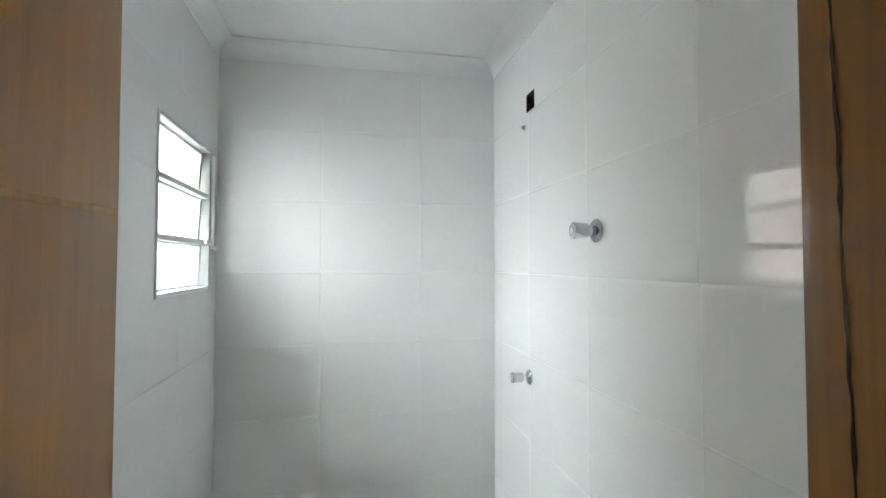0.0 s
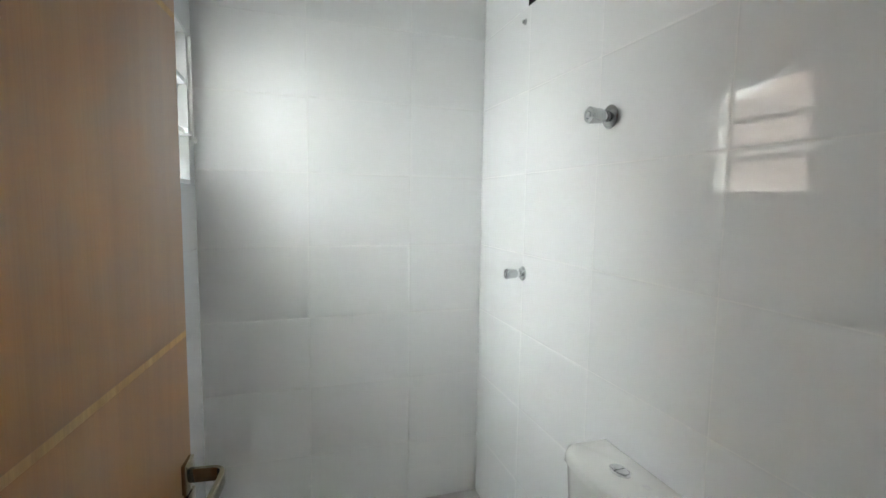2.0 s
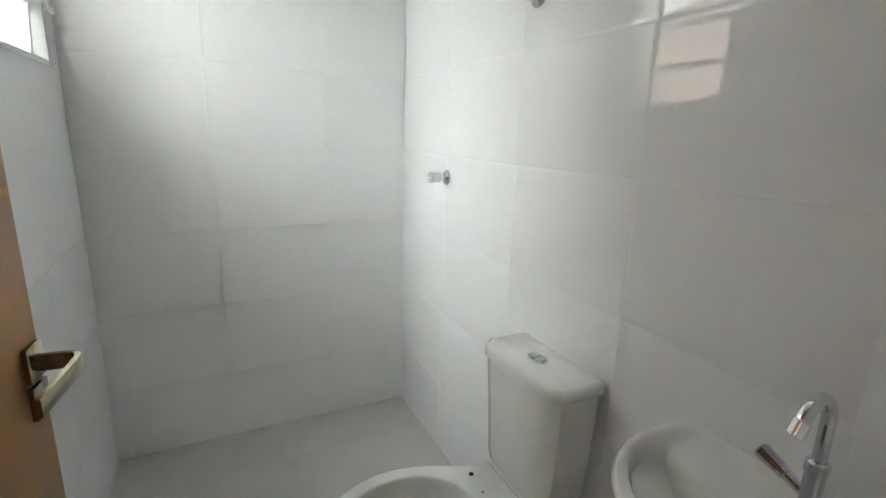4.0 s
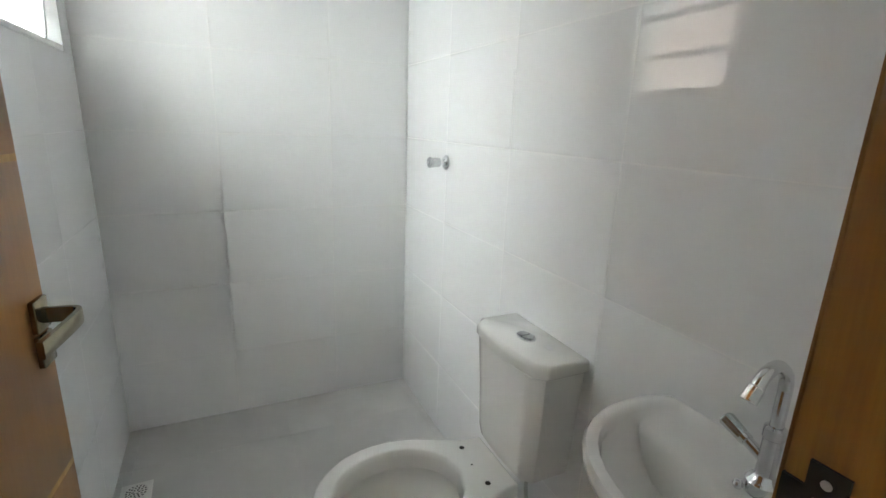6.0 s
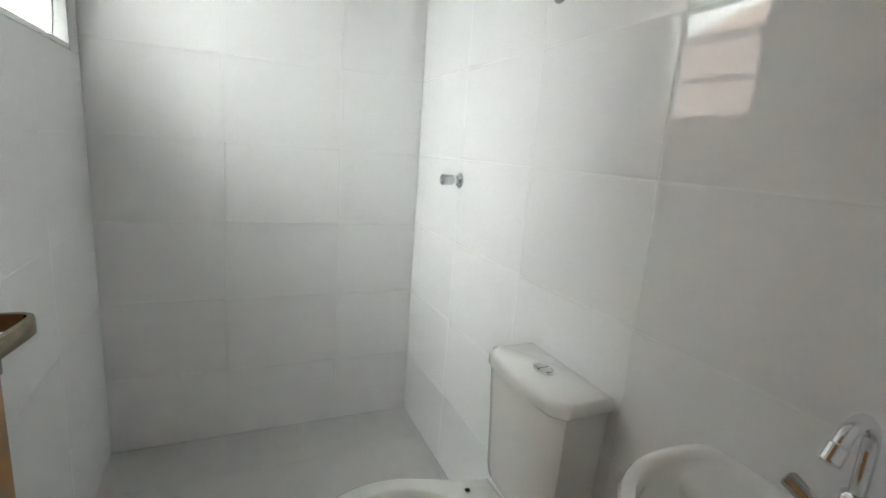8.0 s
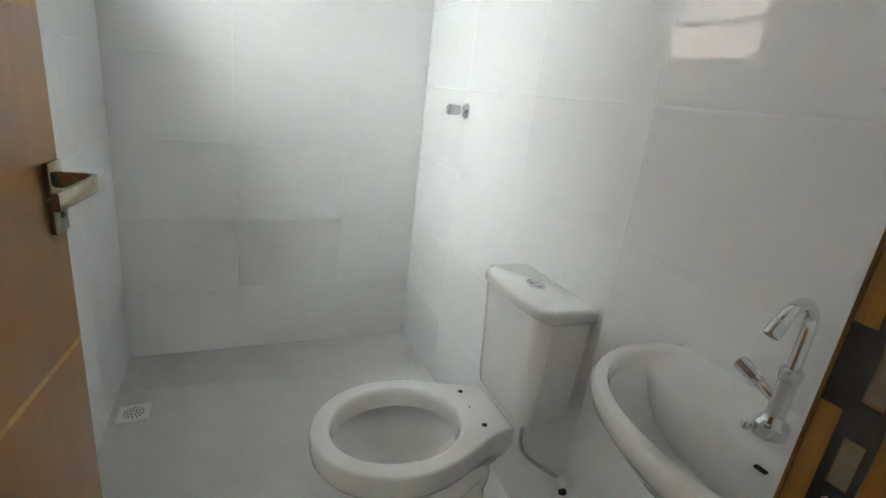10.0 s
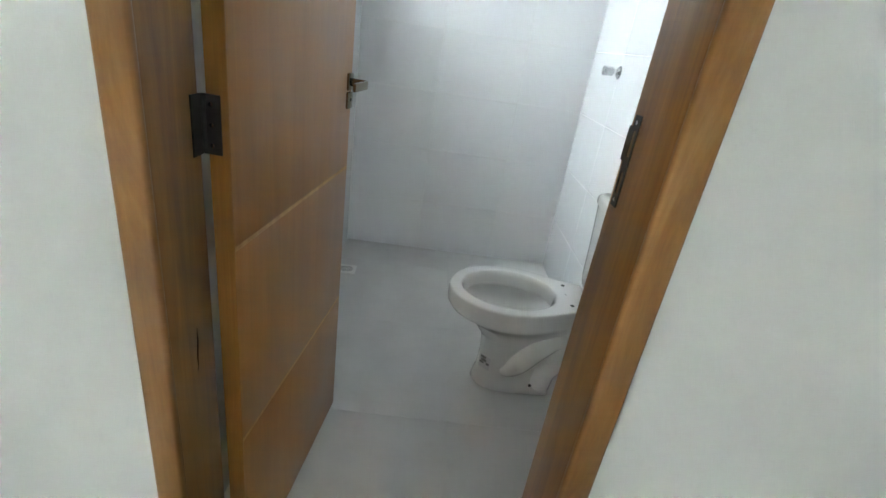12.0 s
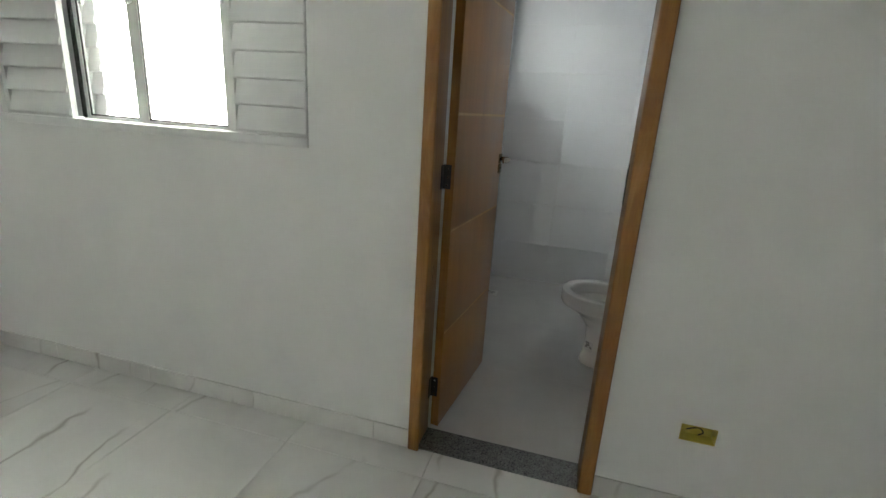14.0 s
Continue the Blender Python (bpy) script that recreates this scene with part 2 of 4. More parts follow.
def box(x0, x1, y0, y1, z0, z1, bevel=0.0, segments=2, bm=None, m=None):
    """A box, rounded by bevel, added to bm."""
    b = bmesh.new()
    r = bmesh.ops.create_cube(b, size=1)
    for v in r["verts"]:
        v.co = Vector(((x0 + x1) / 2 + v.co.x * (x1 - x0), (y0 + y1) / 2 + v.co.y * (y1 - y0), (z0 + z1) / 2 + v.co.z * (z1 - z0)))
    if bevel:
        bmesh.ops.bevel(b, geom=b.edges[:], offset=bevel, segments=segments, affect="EDGES", profile=0.5)
    if m is not None:
        bmesh.ops.transform(b, matrix=m, verts=b.verts)
    if bm is None:
        return b
    return joined(bm, b)


def joined(bm, other):
    me = bpy.data.meshes.new("tmp")
    other.to_mesh(me)
    other.free()
    bm.from_mesh(me)
    bpy.data.meshes.remove(me)
    return bm


def cells(us, vs, holes, make):
    """Boxes for every cell of a grid of a wall that is not inside a hole."""
    bm = bmesh.new()
    for u0, u1 in zip(us, us[1:]):
        for v0, v1 in zip(vs, vs[1:]):
            cu, cv = (u0 + u1) / 2, (v0 + v1) / 2
            if not any(a < cu < b and c < cv < d for a, b, c, d in holes):
                make(bm, u0, u1, v0, v1)
    seen = {}
    for f in bm.faces:
        seen.setdefault(tuple(round(x, 5) for x in f.calc_center_median()), []).append(f)
    bmesh.ops.delete(bm, geom=[f for fs in seen.values() if len(fs) > 1 for f in fs], context="FACES")
    bmesh.ops.remove_doubles(bm, verts=bm.verts, dist=1e-5)
    return bm


def loft(rings, cap_first=True, cap_last=True):
    bm = bmesh.new()
    rows = [[bm.verts.new(p) for p in ring] for ring in rings]
    n = len(rows[0])
    for a, b in zip(rows, rows[1:]):
        for i in range(n):
            bm.faces.new((a[i], a[(i + 1) % n], b[(i + 1) % n], b[i]))
    if cap_first:
        bm.faces.new(rows[0][::-1])
    if cap_last:
        bm.faces.new(rows[-1])
    return bm


def lathe(profile, m, steps=28):
    """A turned shape: profile of (radius, height) about z, set at m."""
    rings = [[m @ Vector((r * math.cos(a), r * math.sin(a), h)) for a in [2 * math.pi * i / steps for i in range(steps)]] for r, h in profile]
    return loft(rings)


def bezier_points(points, steps=10):
    """A smooth line through the points."""
    pts = [Vector(p) for p in points]
    out = []
    for i in range(len(pts) - 1):
        p0, p1, p2, p3 = pts[max(i - 1, 0)], pts[i], pts[i + 1], pts[min(i + 2, len(pts) - 1)]
        for k in range(steps):
            t = k / steps
            out.append(0.5 * (2 * p1 + (p2 - p0) * t + (2 * p0 - 5 * p1 + 4 * p2 - p3) * t * t + (3 * p1 - p0 - 3 * p2 + p3) * t ** 3))
    return out + [pts[-1]]


def tube(points, radius, steps=14):
    """A round bar along the points; radius a number or a list."""
    rings, up = [], Vector((0.13, 0.97, 0.21)).normalized()
    n = len(points)
    for i, p in enumerate(points):
        d = (points[min(i + 1, n - 1)] - points[max(i - 1, 0)]).normalized()
        s = d.cross(up).normalized()
        u = s.cross(d)
        r = radius[i] if isinstance(radius, list) else radius
        rings.append([p + r * (math.cos(a) * s + math.sin(a) * u) for a in [2 * math.pi * k / steps for k in range(steps)]])
    return loft(rings)


AXIS_MX = Matrix(((0, 0, -1, 0), (0, 1, 0, 0), (1, 0, 0, 0), (0, 0, 0, 1)))   # turns z towards -x

# ---- the shell ----
def structure(name, bm, material, label, category, angle=0):
    return tagged(part(name, bm, material, angle=angle), label, category, kind="structure")


structure("floor_bathroom", box(XL - 0.01, XR + 0.01, 0.12, YB + 0.01, -0.15, LOW - 0.0013, m=Matrix.Translation((0, 0.14, LOW)) @ Matrix.Rotation(SLOPE, 4, "X") @ Matrix.Translation((0, -0.14, -LOW))), M_FGROUT, "grey grout bed of the tiled bathroom floor", "floor")
structure("floor_bedroom", box(RX0, RX1, RY0, 0.0, -0.15, LOW - 0.004), M_FGROUT, "pale grout bed of the marble tiled bedroom floor", "floor")
door_wall = cells([RX0, BX0, BX1, JL - 0.035, JR + 0.035, OUTLET[0], OUTLET[1], RX1], [-0.15, OUTLET[2], OUTLET[3], BZ0, HEAD + 0.035, BZ1, 2.8],
                  [(JL - 0.035, JR + 0.035, -0.2, HEAD + 0.035), (BX0, BX1, BZ0, BZ1), OUTLET],
                  lambda bm, a, b, c, d: box(a, b, 0, YD - RECESS, c, d, bm=bm))
structure("wall_door", door_wall, M_PAINT, "smooth white painted wall with bathroom door and window", "wall")
structure("wall_back", box(XL - 0.15, XR + 0.15, YB + RECESS, YB + 0.15, -0.1, 2.8), M_GROUT, "white bathroom wall behind glazed tiles", "wall")
left_wall = cells([YD, WY0, WY1, YB + RECESS], [-0.1, WZ0, WZ1, 2.8], [(WY0, WY1, WZ0, WZ1)],
                  lambda bm, a, b, c, d: box(XL - 0.15, XL - RECESS, a, b, c, d, bm=bm))
structure("wall_left", left_wall, M_GROUT, "white bathroom wall with a small window opening", "wall")
right_wall = cells([YD, WIRE[0], WIRE[1], YB + RECESS], [-0.1, WIRE[2], WIRE[3], 2.8], [WIRE],
                   lambda bm, a, b, c, d: box(XR + RECESS, XR + 0.15, a, b, c, d, bm=bm))
structure("wall_right", right_wall, M_GROUT, "white bathroom wall behind glazed tiles", "wall")
structure("ceiling_bathroom", box(XL - RECESS, XR + RECESS, YD, YB + RECESS, CEIL, CEIL + 0.1), M_PLASTER, "flat white plaster bathroom ceiling", "ceiling")
structure("wall_bedroom_west", box(RX0 - 0.14, RX0, RY0 - 0.14, 0.13, -0.1, 2.8), M_PAINT, "plain white painted bedroom wall", "wall")
structure("wall_bedroom_east", box(RX1, RX1 + 0.14, RY0 - 0.14, 0.13, -0.1, 2.8), M_PAINT, "plain white painted bedroom wall", "wall")
structure("wall_bedroom_south", box(RX0, RX1, RY0 - 0.14, RY0, -0.1, 2.8), M_PAINT, "plain white painted bedroom wall", "wall")
structure("ceiling_bedroom", box(RX0, RX1, RY0, 0.0, 2.65, 2.8), M_PLASTER, "flat white plaster bedroom ceiling", "ceiling")


def cornice():
    """A coved moulding round the ceiling."""
    prof = [(0.0, 0.072), (0.004, 0.072), (0.006, 0.062), (0.011, 0.046), (0.020, 0.032), (0.032, 0.020), (0.047, 0.011), (0.062, 0.006), (0.066, 0.004), (0.066, 0.0)]
    rings = []
    for cx, cy, sx, sy in ((XL, YD, 1, 1), (XR, YD, -1, 1), (XR, YB, -1, -1), (XL, YB, 1, -1)):
        rings.append([Vector((cx + sx * d, cy + sy * d, CEIL - 0.001 - h)) for d, h in prof] + [Vector((cx - sx * 0.008, cy - sy * 0.008, CEIL - 0.001)), Vector((cx - sx * 0.008, cy - sy * 0.008, CEIL - 0.076))])
    rings.append(rings[0])
    return loft(rings, False, False)


structure("trim_cornice", cornice(), M_PLASTER, "white coved plaster cornice along the ceiling", "cornice", 40)

# ---- door frame and threshold ----
door_frame = thing("door_frame", (-0.205, 0.07, 0), "varnished orange pine door frame with a crack", "door frame", kind="structure")


def jamb(x_face, side):
    """A jamb board whose clear face lies at x_face; side is the way towards the wall."""
    x0, x1 = sorted((x_face, x_face + side * 0.033))
    bm = box(x0, x1, -0.002, 0.1425, LOW, HEAD + 0.03, 0.003)
    return bm


part("jamb", jamb(JL, -1), M_FRAME, door_frame)
part("jamb", jamb(JR, 1), M_FRAME, door_frame)
part("head_jamb", box(JL, JR, -0.002, 0.1425, HEAD, HEAD + 0.033, 0.003), M_FRAME, door_frame)


def casing(x0, x1, z0, z1):
    return box(x0, x1, -0.017, -0.0025, z0, z1, 0.006, 3)


part("casing", casing(JL - 0.035, JL + 0.010, LOW, HEAD + 0.05), M_CASING, door_frame)
part("casing", casing(JR - 0.002, JR + 0.047, LOW, HEAD + 0.05), M_CASING, door_frame)
part("casing", box(JR + 0.014, JR + 0.047, 0.1475, 0.1505, LOW + 0.004, HEAD + 0.05, 0.0012), M_FRAME, door_frame)
part("head_casing", casing(JL + 0.0105, JR - 0.0025, HEAD, HEAD + 0.05), M_CASING, door_frame)

crng = random.Random(11)
crack_pts = [Vector((JR - 0.0002, 0.1185 + 0.00021 * k + 0.0004 * math.sin(k * 0.31) + crng.uniform(-0.0005, 0.0005), 1.40 + 0.0075 * k)) for k in range(90)]
part("crack", tube(crack_pts, [crng.uniform(0.0003, 0.0010) for k in range(90)], 6), M_CRACK, door_frame, "dark crack in the wood")
slit_pts = [Vector((JL + 0.0002, 0.079 + 0.0009 * k + 0.0008 * math.sin(k * 1.3), 0.64 + 0.009 * k)) for k in range(10)]
part("crack", tube(slit_pts, [0.0004 + 0.0012 * math.sin(math.pi * k / 9) for k in range(10)], 6), M_CRACK, door_frame, "dark slit in the wood")


def strike_plate():
    bm = cells([0.109, 0.113, 0.124, 0.129, 0.141], [1.010, 1.030, 1.062, 1.076, 1.084, 1.122, 1.126, 1.143], [(0.113, 0.124, 1.030, 1.062), (0.113, 0.124, 1.084, 1.122), (0.129, 0.141, 0.9, 1.076), (0.129, 0.141, 1.126, 1.2)],
               lambda b, a, c, d, e: box(JR - 0.0022, JR + 0.001, a, c, d, e, bm=b))
    return bm


strike = thing("strike_plate", (JR, 0.124, 1.072), "black iron strike plate screwed to the door jamb", "strike plate")
part("plate", strike_plate(), M_BLACK, strike)
for z in (1.020, 1.133):
    part("screw", lathe([(0.003, 0), (0.003, 0.0006), (0.0018, 0.001)], Matrix.Translation((JR - 0.002, 0.119, z)) @ AXIS_MX, 12), M_STEEL, strike)
for z in (1.031, 1.086):
    part("mortise", box(JR - 0.0009, JR + 0.0012, 0.1135, 0.1235, z, z + (0.03 if z < 1.05 else 0.035)), M_MORTISE, strike)

structure("threshold", box(JL - 0.0005, JR + 0.0005, 0.004, 0.141, -0.08, LOW + 0.002, 0.0015), M_GRANITE, "speckled grey granite door threshold", "threshold")

# ---- door leaf ----
LEAF_W, LEAF_T = 0.606, 0.034
HINGE = (-0.455, 0.144)      # near edge of the visible face
LEAF_TURN = math.atan2(0.068, 0.602)
leaf_m = Matrix.Translation((HINGE[0], HINGE[1], 0)) @ Matrix.Rotation(-LEAF_TURN, 4, "Z")
door = thing("door_leaf", (HINGE[0], HINGE[1], 0.01), "brown veneered wooden door standing open inwards", "door", kind="")
GROOVES = (0.418, 0.84, 1.262, 1.682)


def leaf_panels():
    """Boards of the leaf, parted by grooves across it; y runs along the leaf."""
    zs = [-0.014, *GROOVES, 2.07]
    for z0, z1 in zip(zs, zs[1:]):
        b = box(-LEAF_T, 0, 0.004, LEAF_W - 0.0005, z0 + (0.004 if z0 > 0.1 else 0), z1 - (0.004 if z1 < 2 else 0), 0.0015, 2, m=leaf_m)
        part("panel", b, M_LEAF, door)
    # Groove strips are coloured paler to carry the highlight along each groove.
    for z in GROOVES:
        part("groove", box(-LEAF_T + 0.0005, -0.0005, 0.005, LEAF_W - 0.0008, z - 0.006, z + 0.006, m=leaf_m), M_GROOVE, door, "routed groove with its highlight painted paler")
    part("lipping", box(-LEAF_T, 0, 0.0, 0.0035, -0.014, 2.07, 0.0008, 1, m=leaf_m), M_EDGE, door, "orange varnished pine edge strip")


leaf_panels()
HY, HZ = LEAF_W - 0.027, 1.069   # spindle of the handle, along the leaf and up


def plate_bar(points, half_w, half_t):
    """A flat bar bent through points in the leaf's frame; its width stands upright."""
    rings = []
    n = len(points)
    for i, p in enumerate(points):
        d = (points[min(i + 1, n - 1)] - points[max(i - 1, 0)]).normalized()
        s = Vector((-d.y, d.x, 0)).normalized()
        up = Vector((0, 0, 1))
        ring = []
        for a, b in ((-1, -0.8), (-0.8, -1), (0.8, -1), (1, -0.8), (1, 0.8), (0.8, 1), (-0.8, 1), (-1, 0.8)):
            ring.append(leaf_m @ (p + s * a * half_t + up * b * half_w))
        rings.append(ring)
    return loft(rings)


handle_pts = bezier_points([(0.0, HY, HZ), (0.02, HY, HZ), (0.038, HY, HZ), (0.048, HY - 0.006, HZ), (0.051, HY - 0.02, HZ), (0.050, HY - 0.07, HZ), (0.048, HY - 0.112, HZ)], 6)
handle = part("lever_handle", plate_bar(handle_pts, 0.0098, 0.0036), M_BRASS, door, "antique brass flat lever")
part("rose", box(0, 0.008, HY - 0.017, HY + 0.017, HZ - 0.020, HZ + 0.022, 0.002, m=leaf_m), M_BRASS, door, "antique brass rose")
esc = part("key_escutcheon", box(0, 0.008, HY - 0.017, HY + 0.017, HZ - 0.066, HZ - 0.024, 0.002, m=leaf_m), M_BRASS, door, "antique brass key plate")
part("keyhole", lathe([(0.004, 0), (0.004, 0.0012)], leaf_m @ Matrix.Translation((0.0078, HY, HZ - 0.044)) @ Matrix.Rotation(radians(90), 4, "Y"), 12), M_DARK, esc, "dark keyhole")
part("lock_faceplate", box(-LEAF_T + 0.008, -0.008, LEAF_W - 0.0005, LEAF_W + 0.001, 0.98, 1.2, m=leaf_m), M_BRASS, door)


def hinge(z):
    h = thing("hinge", (-0.49, 0.14, z), "black iron butt hinge on the door edge", "hinge", "door hinges")
    knuckle = (-0.4925, 0.1475)
    part("jamb_leaf", box(JL - 0.0005, JL + 0.0025, 0.116, 0.1445, z, z + 0.088, 0.0006, 1), M_BLACK, h)
    part("door_leaf_plate", box(-LEAF_T - 0.004, -0.012, -0.0026, 0.0006, z, z + 0.088, 0.0006, 1, m=leaf_m), M_BLACK, h)
    part("pin", lathe([(0.003, 0), (0.0048, 0.002), (0.0048, 0.086), (0.003, 0.088)], Matrix.Translation((*knuckle, z)), 14), M_BLACK, h)
    for dz in (0.014, 0.044, 0.074):
        for y in (-0.018,):
            part("screw", lathe([(0.0035, 0), (0.0035, 0.0006), (0.002, 0.001)], leaf_m @ Matrix.Translation((-0.026, -0.0026, z + dz)) @ Matrix.Rotation(radians(90), 4, "X"), 10), M_STEEL, h)


for z in (0.126, 0.996, 1.84):
    hinge(z)

# ---- bathroom window ----
window = thing("window_1", (XL, (WY0 + WY1) / 2, WZ0), "small white aluminium three-pane awning window with lever", "window", kind="structure")
FX0, FX1 = XL - 0.075, XL + 0.004
part("window_sill", box(XL - 0.15, XL - 0.001, WY0, WY1, WZ0 - 0.006, WZ0 + 0.001), M_PAINT, window)
part("frame_stile", box(FX0, FX1, WY0, WY0 + 0.014, WZ0, WZ1, 0.0015), M_ALU, window)
part("frame_stile", box(FX0, FX1, WY1 - 0.02, WY1, WZ0, WZ1, 0.0015), M_RAIL, window)
part("frame_rail", box(FX0, FX1, WY0 + 0.0145, WY1 - 0.0205, WZ0, WZ0 + 0.016, 0.0015), M_ALU, window)
part("frame_rail", box(FX0, FX1, WY0 + 0.0145, WY1 - 0.0205, WZ1 - 0.014, WZ1, 0.0015), M_RAIL, window)
PANES = ((WZ0 + 0.017, 1.682), (1.696, 1.868), (1.882, WZ1 - 0.015))
for z0, z1 in PANES:
    tilt = Matrix.Translation((XL - 0.035, 0, z1)) @ Matrix.Rotation(radians(4), 4, "Y") @ Matrix.Translation((-(XL - 0.035), 0, -z1))
    sash = part("sash", cells([WY0 + 0.016, WY0 + 0.026, WY1 - 0.034, WY1 - 0.022], [z0, z0 + 0.009, z1 - 0.009, z1],
                              [(WY0 + 0.026, WY1 - 0.034, z0 + 0.009, z1 - 0.009)],
                              lambda bm, a, b, c, d: box(XL - 0.045, XL - 0.025, a, b, c, d, bm=bm, m=tilt)), M_ALU, window)
    pane = part("pane", box(XL - 0.037, XL - 0.033, WY0 + 0.0262, WY1 - 0.0342, z0 + 0.0092, z1 - 0.0092, m=tilt), M_GLASS, sash, "clear glass pane")
    pane.visible_shadow = False
for z in (1.689, 1.875):
    part("glazing_bar", box(FX0 + 0.01, FX1 - 0.004, WY0 + 0.0145, WY1 - 0.0205, z - 0.0095, z + 0.0095, 0.0015), M_ALU, window)
lever = part("lever", box(XL + 0.004, XL + 0.016, WY1 - 0.002, WY1 + 0.012, 1.665, 2.045, 0.003), M_PLASTIC, window, "white operating lever")
part("knob", lathe([(0.0, 0), (0.010, 0.001), (0.012, 0.006), (0.010, 0.012), (0.0, 0.014)], Matrix.Translation((XL + 0.016, WY1 + 0.005, 1.668)) @ Matrix.Rotation(radians(90), 4, "Y"), 16), M_PLASTIC, lever)
part("lever_pivot", box(XL - 0.004, XL + 0.012, WY1 - 0.075, WY1 - 0.003, 1.683, 1.702, 0.003), M_PLASTIC, window)

# ---- bedroom window with shutters ----
bwin = thing("window_2", ((BX0 + BX1) / 2, 0.0, BZ0), "white aluminium sliding window between slatted side shutters", "window", kind="structure")
part("window_sill", box(BX0, BX1, -0.008, 0.126, BZ0 + 0.0005, BZ0 + 0.034, 0.002), M_ALU, bwin)
part("frame_head", box(BX0, BX1, -0.008, 0.126, BZ1 - 0.034, BZ1 - 0.0005, 0.002), M_ALU, bwin)
part("frame_stile", box(BX0, BX0 + 0.03, -0.008, 0.126, BZ0 + 0.035, BZ1 - 0.035, 0.002), M_ALU, bwin)
part("frame_stile", box(BX1 - 0.008, BX1, -0.008, 0.126, BZ0 + 0.035, BZ1 - 0.035, 0.002), M_ALU, bwin)


def shutter(x0, x1, y, parent, name="shutter"):
    sh = part(name, cells([x0, x0 + 0.022, x1 - 0.006, x1], [BZ0 + 0.035, BZ0 + 0.045, BZ1 - 0.06, BZ1 - 0.036], [(x0 + 0.022, x1 - 0.006, BZ0 + 0.045, BZ1 - 0.06)],
                          lambda bm, a, b, c, d: box(a, b, y, y + 0.024, c, d, bm=bm)), M_ALU, parent)
    n = 11
    step = (BZ1 - 0.06 - BZ0 - 0.045) / n
    prof = [(0.026, -0.004), (0.030, 0.002), (0.029, 0.012), (0.020, 0.045), (0.004, step + 0.010), (0.001, step + 0.010), (0.014, 0.045), (0.024, 0.004)]
    for k in range(n):
        z = BZ0 + 0.045 + k * step
        rings = [[Vector((x, y + 0.024 - d, z + h)) for d, h in prof] for x in (x0 + 0.0225, x1 - 0.0065)]
        part("slat", loft([r for r in rings]), M_ALU, sh, angle=20)
    return sh


shutter(-1.288, BX1 - 0.0085, 0.012, bwin)
# Unseen panels behind the side shutters, added to stop light leaking between slats.
for x0, x1 in ((-1.286, BX1 - 0.009), (BX0 + 0.031, -2.07)):
    part("light_stop_panel", box(x0, x1, 0.09, 0.1, BZ0 + 0.036, BZ1 - 0.036, 0.001, 1), M_ALU, bwin)
shutter(BX0 + 0.031, -2.068, 0.012, bwin)
shutter(-2.066, -1.972, 0.095, bwin, "outer_shutter")
# Unseen panel added behind the outer shutter so no daylight reaches its slats.
part("light_stop_panel", box(-2.066, -1.973, 0.1205, 0.1255, BZ0 + 0.036, BZ1 - 0.036, 0.001, 1), M_ALU, bwin)


def sash_frame(x0, x1, y, w0, w1, material):
    z0, z1 = BZ0 + 0.035, BZ1 - 0.036
    s = part("sash", cells([x0, x0 + w0, x1 - w1, x1], [z0, z0 + 0.012, z1 - 0.03, z1], [(x0 + w0, x1 - w1, z0 + 0.012, z1 - 0.03)],
                           lambda bm, a, b, c, d: box(a, b, y, y + 0.022, c, d, bm=bm)), material, bwin)
    p = part("pane", box(x0 + w0 + 0.0003, x1 - w1 - 0.0003, y + 0.009, y + 0.013, z0 + 0.0123, z1 - 0.0303), M_GLASS, s, "clear glass pane")
    p.visible_shadow = False
    for xe, w in ((x0 + w0, 0.004), (x1 - w1 - 0.004, 0.004)):
        part("gasket", box(xe, xe + w, y + 0.003, y + 0.0085, z0 + 0.0125, z1 - 0.0305), M_RUBBER, s, "black rubber gasket")
    part("gasket", box(x0 + w0 + 0.0042, x1 - w1 - 0.0042, y + 0.003, y + 0.0085, z0 + 0.0123, z0 + 0.0185), M_RUBBER, s, "black rubber gasket")
    return s


s1 = sash_frame(-1.735, -1.289, 0.04, 0.034, 0.04, M_ALU)
part("seal_strip", box(-2.068, -2.052, 0.056, 0.0635, BZ0 + 0.036, BZ1 - 0.037), M_RUBBER, bwin, "black rubber seal")
s2 = sash_frame(-2.052, -1.738, 0.064, 0.016, 0.04, M_ALU)
for x0, y, owner in ((-1.732, 0.026, s1), (-1.31, 0.026, s1), (-1.772, 0.05, s2), (-2.0, 0.05, s2)):
    part("latch", box(x0, x0 + 0.016, y, y + 0.0135, 1.585, 1.715, 0.003), M_RAIL, owner, "grey latch")

# ---- outdoors ----
structure("ground", box(-40, 40, -40, 40, -0.4, -0.13), M_GROUND, "bare concrete yard around the house", "ground")
structure("backdrop_yard", box(-5.4, -1.03, 1.08, 1.13, 0.0, 3.6), M_ROOMSKY, "bright hazy outdoors beyond the bedroom window", "backdrop")
structure("backdrop_sky", box(-2.1, -2.05, 1.16, 2.4, -0.1, 4.7), M_BATHSKY, "bright hazy sky beyond the bathroom window", "backdrop")


def neighbour_wall():
    """A flat glowing house wall whose eaves drop away from the bathroom window."""
    return loft([[Vector((x, y, z)) for y, z in ((2.35, -0.1), (3.9, -0.1), (3.9, 2.12), (2.35, 2.5))] for x in (-2.04, -2.0)])


structure("backdrop_house", neighbour_wall(), M_NEIGHBOUR, "glowing pinkish backdrop of a house wall with sloping eaves", "backdrop")
